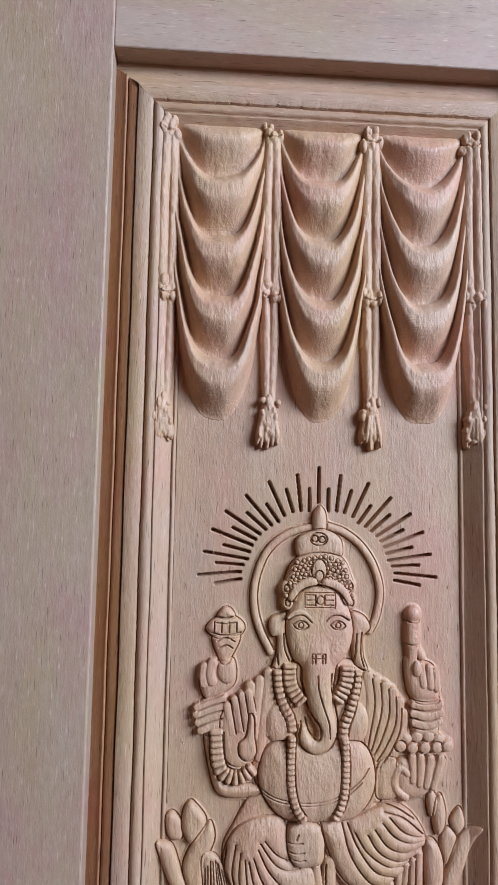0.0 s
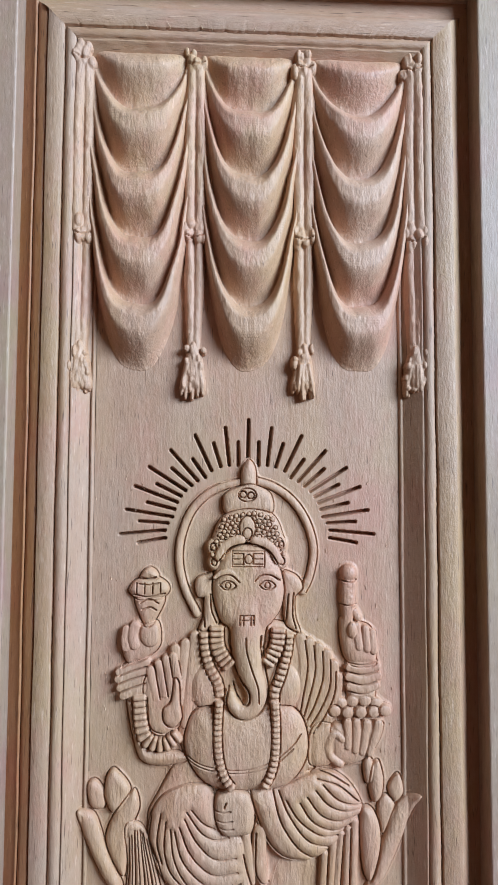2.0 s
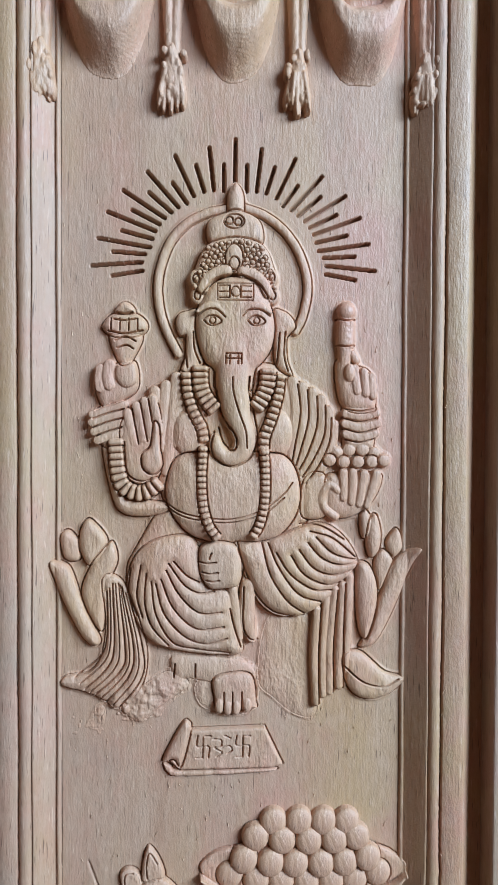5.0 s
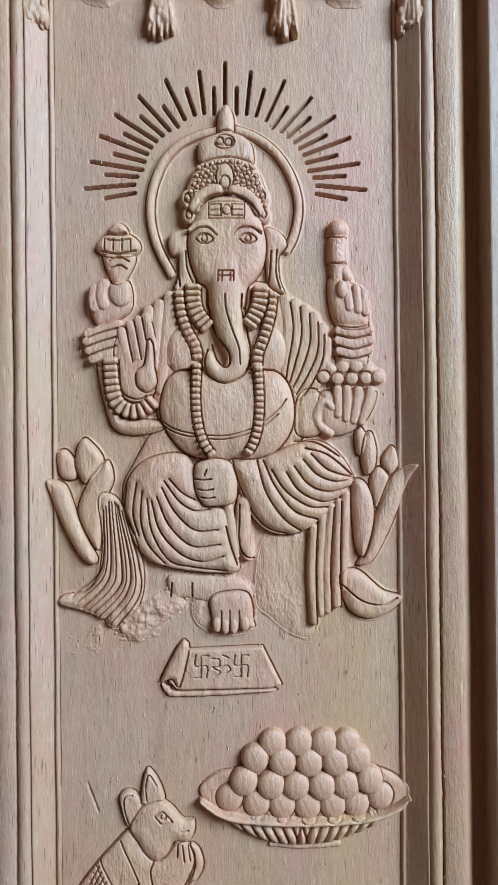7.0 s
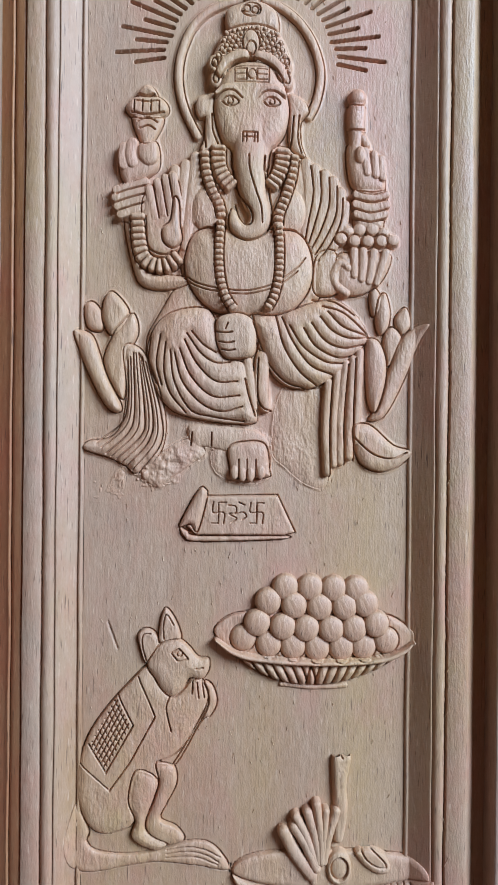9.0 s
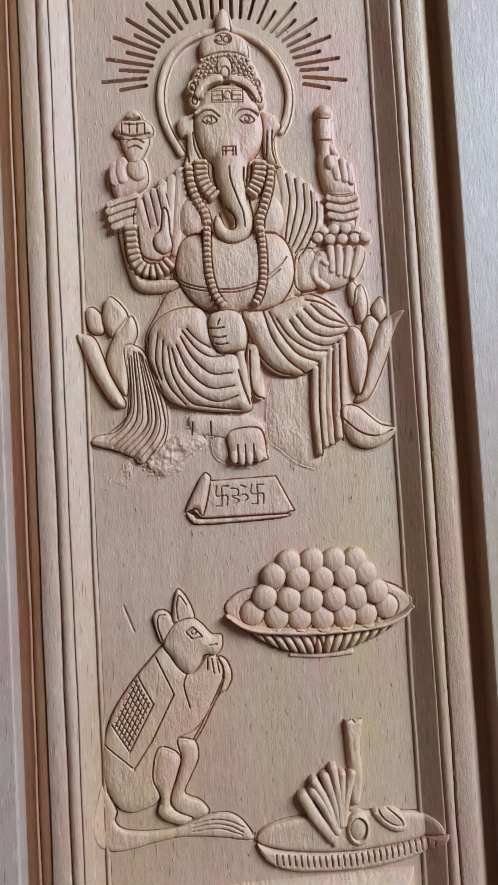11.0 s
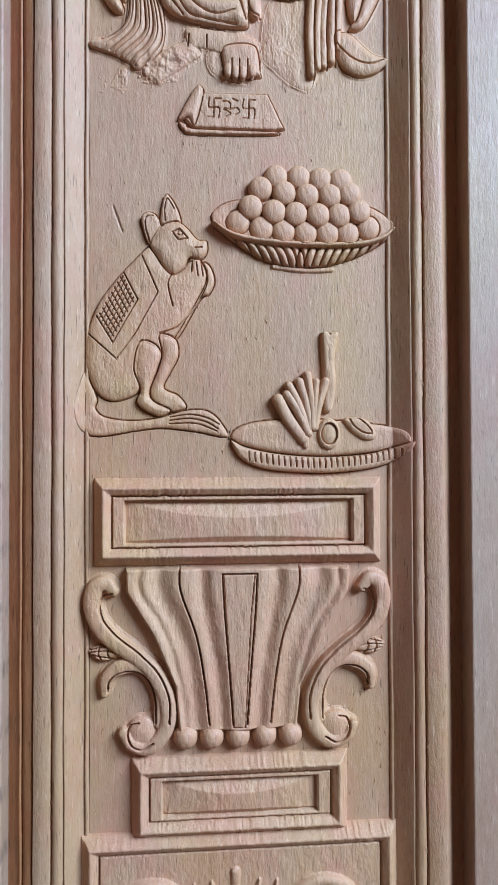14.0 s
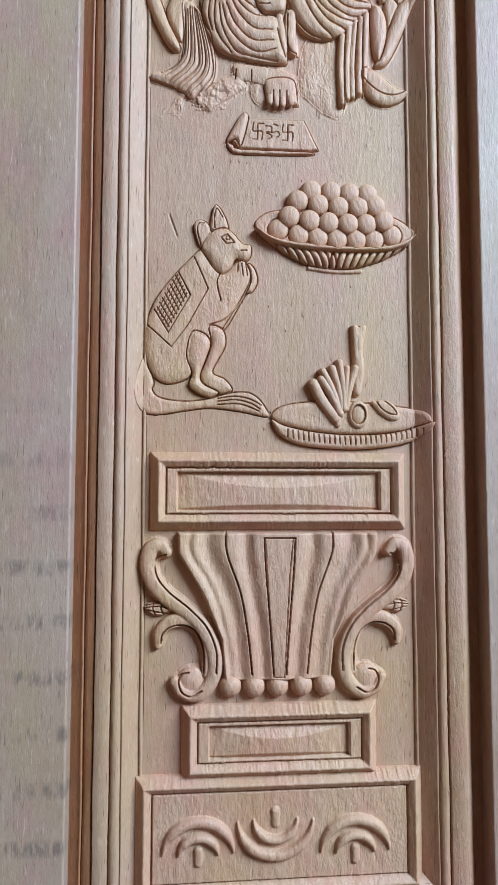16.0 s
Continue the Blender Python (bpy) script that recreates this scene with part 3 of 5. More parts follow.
    # left arms: forearm with bangles, fist, flower bud
    r.body([(-107.0, 1351.2), (-93.3, 1352.9), (-89.9, 1328.2), (-86.9, 1307.5), (-55.1, 1302.6), (-52.8, 1295.7), (-71.2, 1290.4), (-90.3, 1293.3), (-99.2, 1307.6)], 7, 9)
    r.body([(-112.6, 1376.4), (-88.4, 1383.2), (-84.2, 1351.1), (-93.4, 1344.2), (-109.2, 1351.2)], 8, 9)
    for line in ([(-113.5, 1373.2), (-102.1, 1377.7), (-89.4, 1381.4)], [(-114.1, 1366.8), (-102.2, 1370.9), (-89.5, 1374.0)], [(-112.3, 1359.5), (-102.3, 1363.5), (-89.5, 1367.1)], [(-109.7, 1352.6), (-100.1, 1356.2), (-89.6, 1359.3)]):
        r.ridge(line, 3.4, 2.4, 7.6)
    for line in ([(-113.1, 1370.0), (-102.2, 1374.1), (-89.4, 1377.7)], [(-113.2, 1363.1), (-102.3, 1367.2), (-89.5, 1370.8)], [(-111.0, 1356.3), (-101.4, 1359.9), (-89.6, 1363.5)], [(-111.2, 1376.9), (-102.1, 1380.5), (-89.3, 1385.0)]):
        r.cut(line, 0.7, 1.8)
    r.body([(-109.6, 1406.2), (-105.4, 1411.7), (-92.7, 1415.3), (-79.9, 1416.2), (-77.4, 1396.9), (-85.7, 1386.9), (-103.0, 1379.6), (-108.9, 1383.3), (-112.0, 1394.7)], 8, 9)
    r.ridge([(-107.3, 1409.8), (-108.3, 1401.6), (-107.4, 1394.7)], 4, 3.4, 7)
    r.ridge([(-100.0, 1413.0), (-101.9, 1405.2), (-100.1, 1397.0)], 4.5, 3.6, 8)
    r.body([(-95.0, 1410.7), (-88.1, 1415.3), (-79.9, 1413.0), (-79.2, 1399.2), (-87.4, 1394.7), (-94.6, 1400.6)], 4, 7, 7.5)
    r.body([(-101.6, 1436.0), (-97.0, 1440.6), (-78.7, 1440.6), (-74.2, 1434.6), (-80.8, 1419.9), (-86.3, 1413.0), (-91.8, 1413.0), (-96.3, 1419.9)], 6, 8)
    r.body([(-106.9, 1442.8), (-103.2, 1451.1), (-94.5, 1455.7), (-80.9, 1455.7), (-71.8, 1449.8), (-70.5, 1442.0), (-78.8, 1436.0), (-97.0, 1435.5)], 7.5, 8)
    r.body([(-95.9, 1454.3), (-94.0, 1461.2), (-88.5, 1464.4), (-82.2, 1461.2), (-80.4, 1454.4)], 7, 7, 2)
    for line in ([(-94.5, 1455.2), (-88.6, 1453.9), (-82.2, 1455.7)], [(-96.9, 1449.7), (-88.7, 1448.8), (-79.6, 1450.2)], [(-101.5, 1440.5), (-88.8, 1438.3), (-74.2, 1441.0)], [(-96.1, 1432.8), (-87.9, 1436.0), (-79.7, 1432.3)], [(-94.4, 1426.8), (-87.1, 1429.1), (-81.6, 1426.3)]):
        r.cut(line, 0.8, 2.0)
    for x in (185, 200, 215, 230):
        r.cut([np.array(FLOWER[0]) + ((x - 185) * 0.466, 0), np.array(FLOWER[1]) + ((x - 185) * 0.466, 0)], 0.7, 1.5)
    # shawl over the shoulder, left
    for line in ([(-47.1, 1403.8), (-49.2, 1378.5), (-52.3, 1350.9), (-54.8, 1327.9)], [(-55.4, 1396.9), (-58.5, 1369.3), (-60.5, 1346.3)], [(-64.6, 1392.3), (-63.0, 1373.9), (-60.4, 1360.1)], [(-38.8, 1409.7), (-45.0, 1387.6), (-47.5, 1369.2), (-47.7, 1350.8)]):
        r.ridge(line, 4.6, 4.5, 5)
    # the folds' lines between the shawl's bands
    shawl = ([(47.4, 1401.3), (50.4, 1378.1), (47.3, 1350.3), (45.8, 1338.7)], [(55.3, 1396.6), (56.9, 1373.4), (51.5, 1348.0), (49.0, 1334.1)], [(63.6, 1392.0), (63.8, 1368.8), (57.5, 1345.6), (51.8, 1331.7)], [(71.0, 1386.4), (70.7, 1361.8), (63.0, 1340.9), (54.5, 1326.2)], [(77.4, 1377.1), (76.2, 1354.8), (67.6, 1336.3), (57.2, 1320.1)], [(81.0, 1365.9), (79.4, 1350.1), (72.2, 1331.6), (60.4, 1315.4)])
    # open palm, left
    r.body([(-90.0, 1369.4), (-64.7, 1385.4), (-58.6, 1362.4), (-62.3, 1350.9), (-58.9, 1327.9), (-70.9, 1317.9), (-84.5, 1321.2), (-90.7, 1341.9)], 5, 8, 5)
    for line in ([(-85.8, 1374.9), (-83.2, 1362.5), (-80.6, 1351.0)], [(-78.9, 1380.4), (-75.0, 1365.7), (-73.3, 1353.8)], [(-72.5, 1384.1), (-68.5, 1369.3), (-66.8, 1356.5)], [(-66.5, 1386.3), (-63.0, 1371.6), (-61.3, 1360.1)]):
        r.ridge(line, 3.7, 3.4, 8.5)
    for x0, z0, x1, z1 in ((-82.2, 1377.8, -77.0, 1350), (-75.6, 1382.4, -70.0, 1352), (-69.3, 1385.4, -64.0, 1355)):
        r.cut([(x0, z0), (x1, z1)], 0.6, 1.8)
    r.body([(-64.9, 1367.5), (-60.4, 1363.8), (-59.6, 1346.3), (-57.9, 1332.5), (-65.3, 1325.2), (-73.5, 1330.3), (-74.3, 1341.8), (-67.8, 1348.7)], 4.5, 6, 8.5, line=1.4)
    r.beads([(-95.1, 1351.1), (-94.4, 1339.7), (-93.6, 1328.2), (-90.0, 1316.7), (-81.0, 1310.7), (-71.0, 1311.0), (-61.8, 1317.8)], 5.6, 6.5, 3.0, 4, 7)
    r.cut([(-89.7, 1348.8), (-87.6, 1332.7), (-83.6, 1323.5), (-73.1, 1319.8), (-62.6, 1323.4)], 0.7, 1.8)
    # shawl and arm, right
    for line in shawl:
        r.ridge(line, (4.8, 4.8, 2.6), 4.0, 5)
    for a, b in zip(shawl[:-1], shawl[1:]):
        r.cut((np.array(a) + np.array(b)) / 2, 0.6, 1.6)
    r.body([(57.2, 1322.4), (72.2, 1326.9), (79.0, 1313.0), (76.5, 1292.1), (62.4, 1287.6), (54.1, 1294.6)], 5, 8, 2)
    r.body([(90.6, 1382.6), (116.8, 1381.6), (116.5, 1354.6), (112.1, 1345.3), (91.1, 1345.4), (89.4, 1364.0)], 8, 9)
    for line in ([(90.9, 1375.1), (103.1, 1373.2), (116.3, 1376.0)], [(90.4, 1366.8), (103.0, 1363.9), (117.1, 1367.1)], [(91.2, 1358.4), (102.9, 1356.0), (115.6, 1359.2)]):
        r.ridge(line, 3.6, 2.4, 7.8)
    for line in ([(91.0, 1378.9), (103.1, 1377.4), (116.8, 1379.7)], [(90.9, 1371.0), (103.0, 1368.6), (116.7, 1371.3)], [(90.8, 1362.6), (102.9, 1359.7), (116.6, 1362.9)], [(91.2, 1353.8), (102.8, 1351.8), (114.6, 1354.6)]):
        r.cut(line, 0.7, 1.8)
    r.body([(82.5, 1415.2), (88.2, 1420.7), (97.5, 1416.1), (110.6, 1411.4), (115.6, 1400.2), (116.8, 1381.6), (110.2, 1376.0), (93.3, 1377.0), (85.0, 1389.1)], 9, 10)
    for line in ([(97.9, 1412.3), (98.7, 1402.1), (100.0, 1393.7)], [(105.4, 1409.5), (106.2, 1400.2), (107.1, 1391.8)], [(111.9, 1405.8), (112.7, 1397.4), (113.1, 1390.0)]):
        r.ridge(line, 3.4, 3.6, 8.5)
    r.ball([(93.7, 1408.6)][0][0], [(93.7, 1408.6)][0][1], 4.6, 7.5, 4, 8.5)
    r.ridge([(96.2, 1424.4), (99.4, 1418.9)], 3.6, 4, 4)
    r.ridge([(90.6, 1429.1), (90.0, 1415.1)], (6, 5), 7, 2)
    r.ridge([(91.3, 1449.1), (91.1, 1432.8)], (7.6, 7.6), 8, 2, 0.42)
    r.ball([(91.4, 1458.4)][0][0], [(91.4, 1458.4)][0][1], 7.8, 8.4, 9, 2)
    r.cut([(83.9, 1452.4), (91.3, 1451.0), (98.8, 1452.4)], 0.8, 3)
    r.cut([(83.6, 1431.0), (91.1, 1430.0), (98.6, 1431.0)], 0.7, 2)
    # sweets held in the hand, right
    r.body([(74.9, 1322.3), (86.2, 1326.8), (119.0, 1326.6), (122.6, 1319.1), (114.9, 1302.4), (100.7, 1291.4), (85.8, 1288.8), (74.7, 1298.2)], 6, 9, 1)
    for line in ([(89.5, 1326.8), (89.7, 1305.9)], [(97.4, 1326.8), (96.2, 1302.6)], [(106.8, 1325.8), (102.7, 1301.1)], [(117.1, 1325.7), (109.3, 1299.7)]):
        r.ridge(line, (3.8, 3.0), 4.2, 6.5)
    r.ridge([(85.1, 1312.0), (77.7, 1316.7), (72.0, 1308.4), (73.7, 1298.2), (83.0, 1290.6)], 3.6, 4.5, 4)
    for x, z in SWEETS_BACK:
        r.ball(x, z, 5.6, 5.2, 3, 5.5)
    for x, z in SWEETS_FRONT:
        r.ball(x, z, 6.2, 5.8, 3.4, 6.0)
        r.cut(ring(x, z, 5.8, 5.4), 0.5, 0.8, raw=True)
    # trunk of the body: chest, belly
    r.ball([(-36.1, 1359.1)][0][0], [(-36.1, 1359.1)][0][1], 14, 20, 6, 5.5)
    r.ball([(33.5, 1358.7)][0][0], [(33.5, 1358.7)][0][1], 14, 20, 6, 5.5)
    r.body([(-51.5, 1332.5), (-43.2, 1341.6), (-27.1, 1343.8), (25.9, 1343.5), (42.1, 1340.1), (51.2, 1327.1), (54.3, 1306.2), (48.5, 1287.8), (34.4, 1273.6), (15.8, 1269.6), (-16.4, 1270.0), (-37.0, 1277.2), (-50.6, 1293.4), (-55.9, 1311.8)], 11, 30, 5, over=True, line=1.6)
    r.cut([(-56.0, 1304.0), (-46.0, 1296.6), (-30.0, 1291.8), (-2.4, 1289.7), (20.8, 1296.4), (39.4, 1309.6), (47.0, 1318.8)], 0.5, 1.0)
    r.cut([(-55.1, 1300.8), (-46.0, 1293.8), (-30.0, 1289.0), (-2.4, 1286.9), (23.1, 1294.0), (40.3, 1306.8)], 0.5, 1.0)
    # head: ears, face, crown
    r.body([(-30.1, 1457.7), (-38.3, 1457.7), (-45.7, 1454.9), (-48.1, 1446.6), (-44.9, 1437.4), (-39.9, 1435.5), (-40.5, 1419.9), (-43.4, 1409.7), (-35.6, 1407.9), (-25.0, 1415.3), (-29.4, 1431.4)], 5, 7, 3, line=1.0)
    r.body([(30.9, 1458.7), (40.2, 1458.8), (47.1, 1453.2), (49.8, 1445.8), (45.5, 1440.2), (42.7, 1435.6), (43.4, 1418.9), (47.5, 1405.9), (38.7, 1408.7), (33.2, 1415.2), (31.5, 1433.7)], 5, 7, 3, line=1.0)
    for line in ([(-39.4, 1437.4), (-39.6, 1424.5), (-38.3, 1411.6)], [(-33.5, 1440.2), (-32.7, 1426.8), (-28.2, 1415.3)], [(36.2, 1440.2), (35.1, 1424.5), (34.1, 1415.2)], [(40.9, 1441.1), (40.2, 1422.1), (43.3, 1409.6)]):
        r.cut(line, 0.8, 2.0)
    r.body([(-31.0, 1456.8), (-25.8, 1469.7), (-16.0, 1480.8), (-0.3, 1485.5), (14.5, 1482.8), (24.5, 1471.7), (30.4, 1458.7), (32.6, 1443.0), (29.6, 1427.2), (22.1, 1416.1), (16.5, 1409.7), (12.6, 1393.0), (-14.2, 1393.1), (-16.8, 1409.7), (-24.1, 1416.2), (-29.4, 1429.1), (-32.0, 1442.9)], 9.5, 13, 5.0, over=True, line=1.6)
    r.body([(-7.0, 1543.7), (-5.5, 1554.8), (0.5, 1561.4), (6.0, 1554.9), (7.3, 1543.8), (5.8, 1535.5), (-5.3, 1535.4)], 7, 7, 2, line=0.8)
    r.body([(-23.4, 1525.1), (-21.0, 1530.7), (-12.7, 1535.3), (0.3, 1538.7), (13.2, 1535.6), (21.5, 1528.2), (22.7, 1514.3), (13.9, 1511.5), (-13.8, 1511.3), (-22.1, 1514.0)], 7, 9, 3, line=0.8)
    r.body([(-33.4, 1484.4), (-31.0, 1496.0), (-25.4, 1507.5), (-17.5, 1513.1), (0.1, 1516.5), (18.5, 1513.4), (26.8, 1506.0), (31.3, 1494.0), (33.9, 1483.8), (28.3, 1474.5), (18.2, 1483.7), (-0.2, 1489.2), (-17.8, 1484.5), (-27.1, 1474.3)], 8, 9, 4.5)
    for row, n in ((290, 9), (301, 11), (311, 12), (321, 13), (331, 13), (341, 13)):
        for i in range(n):
            half = 46 + (row - 290) * 0.45
            x = 400 - half + 2 * half * i / (n - 1) + RNG.uniform(-1.5, 1.5)
            cx, cz = CROWN[0] + (x - 400) * 0.466, CROWN[1] - (row - 290 + RNG.uniform(-2, 2) + 0.006 * (x - 400) ** 2) * 0.466
            r.ball(cx, cz, 2.4, 2.3, 2.6, 11.0)
            r.cut(ring(cx, cz, 2.3, 2.2, n=9), 0.1, 0.6, raw=True)
    for x, z in CURLS:
        r.ball(x, z, 5.6, 7.5, 5, 6)
        r.cut(ring(x, z, 2.4, 3.4), 0.6, 1.6, raw=True)
    r.ball([(-1.1, 1499.4)][0][0], [(-1.1, 1499.4)][0][1], 8.6, 12.6, 4, 10.5)
    r.cut(ring(*MEDAL[0], 7.2, 11.0), 0.6, 1.8, raw=True)
    r.cut(ring(*MEDAL[1], 4.2, 5.0), 0.6, 1.6, raw=True)
    r.cut(ring(*MEDAL[2], 3.0), 0.7, 2.2, raw=True)
    r.cut(ring(*MEDAL[3], 3.0), 0.7, 2.2, raw=True)
    r.cut(ring(*MEDAL[4], 8.2, 6.0), 0.6, 1.6, raw=True)
    r.ridge([(-26.2, 1474.3), (-22.4, 1481.7), (-15.0, 1487.3), (-6.7, 1489.2)], 4.2, 5, 11.5)
    r.ridge([(5.3, 1488.3), (15.4, 1485.6), (22.8, 1479.1), (26.4, 1471.7)], 4.2, 5, 11.5)
    r.cut([(-26.2, 1470.6), (-17.8, 1480.8), (-7.2, 1485.0), (5.3, 1485.0), (18.1, 1479.1), (26.4, 1468.0)], 0.7, 2.2)
    for line in ([(-12.8, 1476.7), (-4.5, 1476.7)], [(-12.9, 1472.0), (-4.6, 1472.1)], [(-12.9, 1467.4), (-4.6, 1467.4)], [(-4.5, 1476.7), (-4.6, 1467.4)], [(4.2, 1476.7), (12.6, 1476.7)], [(4.2, 1472.1), (12.5, 1472.1)], [(4.1, 1467.5), (12.5, 1467.5)], [(4.2, 1476.7), (4.1, 1467.5)]):
        r.cut(line, 0.6, 1.3)
    r.ball(0, 1472, 3.6, 4.4, 1.6, 13.6)
    r.cut(ring(0, 1472, 3.4, 4.2, n=14), 0.2, 0.4, raw=True)
    r.cut([(-14.4, 1479), (14.4, 1479), (14.2, 1465.2), (-14.4, 1465.2), (-14.4, 1479)], 0.25, 0.5, raw=True)
    # brows and eyes
    r.ridge([(-30.1, 1455.8), (-23.6, 1460.0), (-15.3, 1460.5), (-8.0, 1454.0)], (1.4, 2.8, 2.6, 1.4), 3.0, 13.2)
    r.ridge([(5.9, 1455.0), (10.5, 1460.1), (19.8, 1460.6), (28.1, 1455.5)], (1.4, 2.6, 2.8, 1.4), 3.0, 13.2)
    for line in ([(-30.1, 1452.6), (-23.6, 1457.2), (-15.3, 1457.7), (-8.0, 1451.7)], [(5.8, 1452.7), (10.5, 1457.3), (19.8, 1457.8), (28.0, 1453.2)]):
        r.cut(line, 0.7, 1.2)
    for cx, cz in EYES:
        r.cut([(cx - 7.4, cz + 0.4), (cx - 3, cz + 3.6), (cx + 3, cz + 3.4), (cx + 7.2, cz - 0.6), (cx + 2.6, cz - 3.8), (cx - 3.2, cz - 3.4), (cx - 7.4, cz + 0.4)], 0.65, 1.4)
        r.ball(cx, cz, 3.0, 3.0, 1.4, 14.0)
        r.cut(ring(cx, cz, 2.4, 2.6), 0.5, 0.7, raw=True)
    # trunk with its curl, tusk
    r.ridge([(-0.5, 1465.1), (-0.7, 1443.0), (-1.0, 1417.5), (-0.4, 1392.1), (2.2, 1371.3), (6.7, 1358.8), (7.5, 1349.6), (1.8, 1340.4), (-6.5, 1339.5), (-13.8, 1346.0), (-15.5, 1354.3)], (15, 16, 14.0, 12.8, 10.6, 9.2, 8.8, 8.2, 7.6, 6.4, 4.5), (2.5, 5.0, 7.4, 9, 9, 8.6, 8.4, 8.2, 8, 7, 5.5), 9.5, 0.5, False)
    r.cut([(-2.1, 1403.2), (-1.3, 1391.2), (3.6, 1374.6), (8.5, 1360.7), (9.8, 1346.8)], 0.7, 1.6)
    r.cut([(-12.7, 1363.6), (-9.6, 1352.5), (-3.6, 1345.1), (1.0, 1346.9), (1.1, 1355.2), (-3.4, 1363.5)], 0.9, 3.0)
    r.cut([(11.8, 1404.1), (11.2, 1393.0), (12.9, 1384.7)], 1.4, 4.0)
    r.cut([(-15.4, 1407.9), (-14.7, 1392.2), (-10.7, 1376.0), (-3.5, 1362.1)], 0.8, 2.4)
    r.cut([(17.4, 1411.5), (14.5, 1396.7), (16.1, 1373.6), (18.7, 1359.7), (17.6, 1348.2), (11.0, 1337.6), (-2.9, 1332.1), (-14.8, 1337.7), (-18.8, 1348.4), (-16.4, 1359.9)], 0.9, 2.6)
    for line in ([(-7.4, 1422.6), (-7.5, 1414.3)], [(-4.2, 1421.7), (-4.3, 1414.3)], [(2.3, 1421.7), (2.2, 1414.3)], [(5.0, 1422.6), (5.0, 1414.3)], [(-7.4, 1422.6), (5.0, 1422.6)], [(-6.5, 1418.5), (4.5, 1418.5)]):
        r.cut(line, 0.5, 1.1)
    # garlands
    r.beads([(-38.9, 1405.1), (-37.7, 1389.9), (-32.8, 1374.7), (-26.5, 1362.7), (-24.3, 1349.8)], 5.4, 4.4, 2.7, 4.0, 9)
    r.beads([(-25.3, 1346.1), (-26.4, 1323.1), (-25.3, 1302.3), (-20.9, 1285.3), (-13.6, 1274.1)], 4.9, 3.8, 2.5, 3.6, 14.5)
    r.beads([(36.8, 1404.1), (34.7, 1387.4), (29.0, 1368.9), (24.2, 1356.0), (23.6, 1345.8)], 5.4, 4.4, 2.7, 4.0, 9)
    r.beads([(24.1, 1343.5), (24.8, 1322.7), (24.1, 1301.9), (20.2, 1284.8), (14.0, 1273.8)], 4.9, 3.8, 2.5, 3.6, 14.5)
    r.beads([(-27.8, 1410.6), (-27.9, 1400.5), (-25.7, 1390.8), (-19.8, 1382.0), (-13.4, 1375.6)], 5.0, 6.6, 2.6, 4, 9)
    r.beads([(27.1, 1408.7), (26.0, 1396.7), (21.7, 1386.1), (16.1, 1378.2)], 5.0, 6.6, 2.6, 4, 9)
    # leg and robe, left
    r.body([(-86.3, 1241.1), (-76.9, 1263.9), (-57.6, 1274.6), (-34.7, 1274.4), (-24.9, 1254.0), (-20.5, 1234.6), (-3.1, 1228.4), (3.1, 1202.0), (7.5, 1179.8), (-12.8, 1177.4), (-49.5, 1182.7), (-69.5, 1192.2), (-82.9, 1214.4)], 8.5, 20, 4)
    for line in ([(-48.7, 1255.2), (-38.7, 1244.1), (-28.2, 1237.9)], [(-52.8, 1253.4), (-40.6, 1236.7), (-28.3, 1229.2), (-15.9, 1229.9)], [(-54.7, 1248.0), (-44.4, 1228.5), (-28.5, 1213.6), (-9.7, 1213.3)], [(-58.9, 1240.7), (-49.1, 1217.6), (-30.9, 1200.7), (-8.0, 1201.3)], [(-63.1, 1237.1), (-56.4, 1213.1), (-40.2, 1194.5), (-22.8, 1187.7), (-5.3, 1192.0)],
                 [(-66.7, 1238.9), (-62.9, 1212.3), (-49.4, 1189.1), (-31.1, 1183.3), (-3.6, 1179.5)], [(-70.7, 1245.4), (-71.9, 1222.5), (-66.6, 1203.2), (-53.1, 1186.4)], [(-75.2, 1251.9), (-78.2, 1228.1), (-73.8, 1209.7)], [(-83.4, 1249.3), (-85.0, 1229.6), (-78.4, 1211.2)]):
        r.cut(line, 0.8, 1.7, soft=3.0)
    # leg and robe, right
    r.body([(-1.7, 1268.5), (24.2, 1270.9), (53.1, 1281.7), (72.6, 1285.2), (90.3, 1274.8), (103.1, 1254.2), (97.4, 1244.0), (86.1, 1234.0), (76.6, 1221.1), (56.9, 1209.4), (37.4, 1208.8), (21.8, 1218.3), (10.0, 1239.7)], 8.5, 20, 4.5)
    for line in ([(2.9, 1269.3), (8.7, 1248.9), (18.2, 1227.6), (31.9, 1213.5), (48.5, 1208.6)], [(22.8, 1269.1), (29.4, 1244.0), (43.1, 1222.6), (57.8, 1211.2)], [(27.9, 1269.0), (36.9, 1248.6), (52.5, 1228.0), (71.9, 1220.3)], [(34.3, 1261.6), (46.1, 1243.8), (64.6, 1231.5), (80.4, 1230.4)], [(46.3, 1259.5), (57.3, 1243.7), (75.8, 1235.1), (91.7, 1237.6)],
                 [(52.9, 1264.1), (64.8, 1249.1), (80.6, 1243.3), (99.3, 1246.8)], [(60.4, 1269.6), (71.4, 1257.4), (86.3, 1251.6), (104.1, 1253.2)], [(66.9, 1274.1), (80.8, 1261.0), (102.2, 1254.2)], [(62.3, 1278.8), (80.9, 1273.0), (101.3, 1256.1)], [(54.0, 1284.5), (71.7, 1282.9), (90.2, 1272.0)]):
        r.cut(line, 0.8, 1.7, soft=3.0)
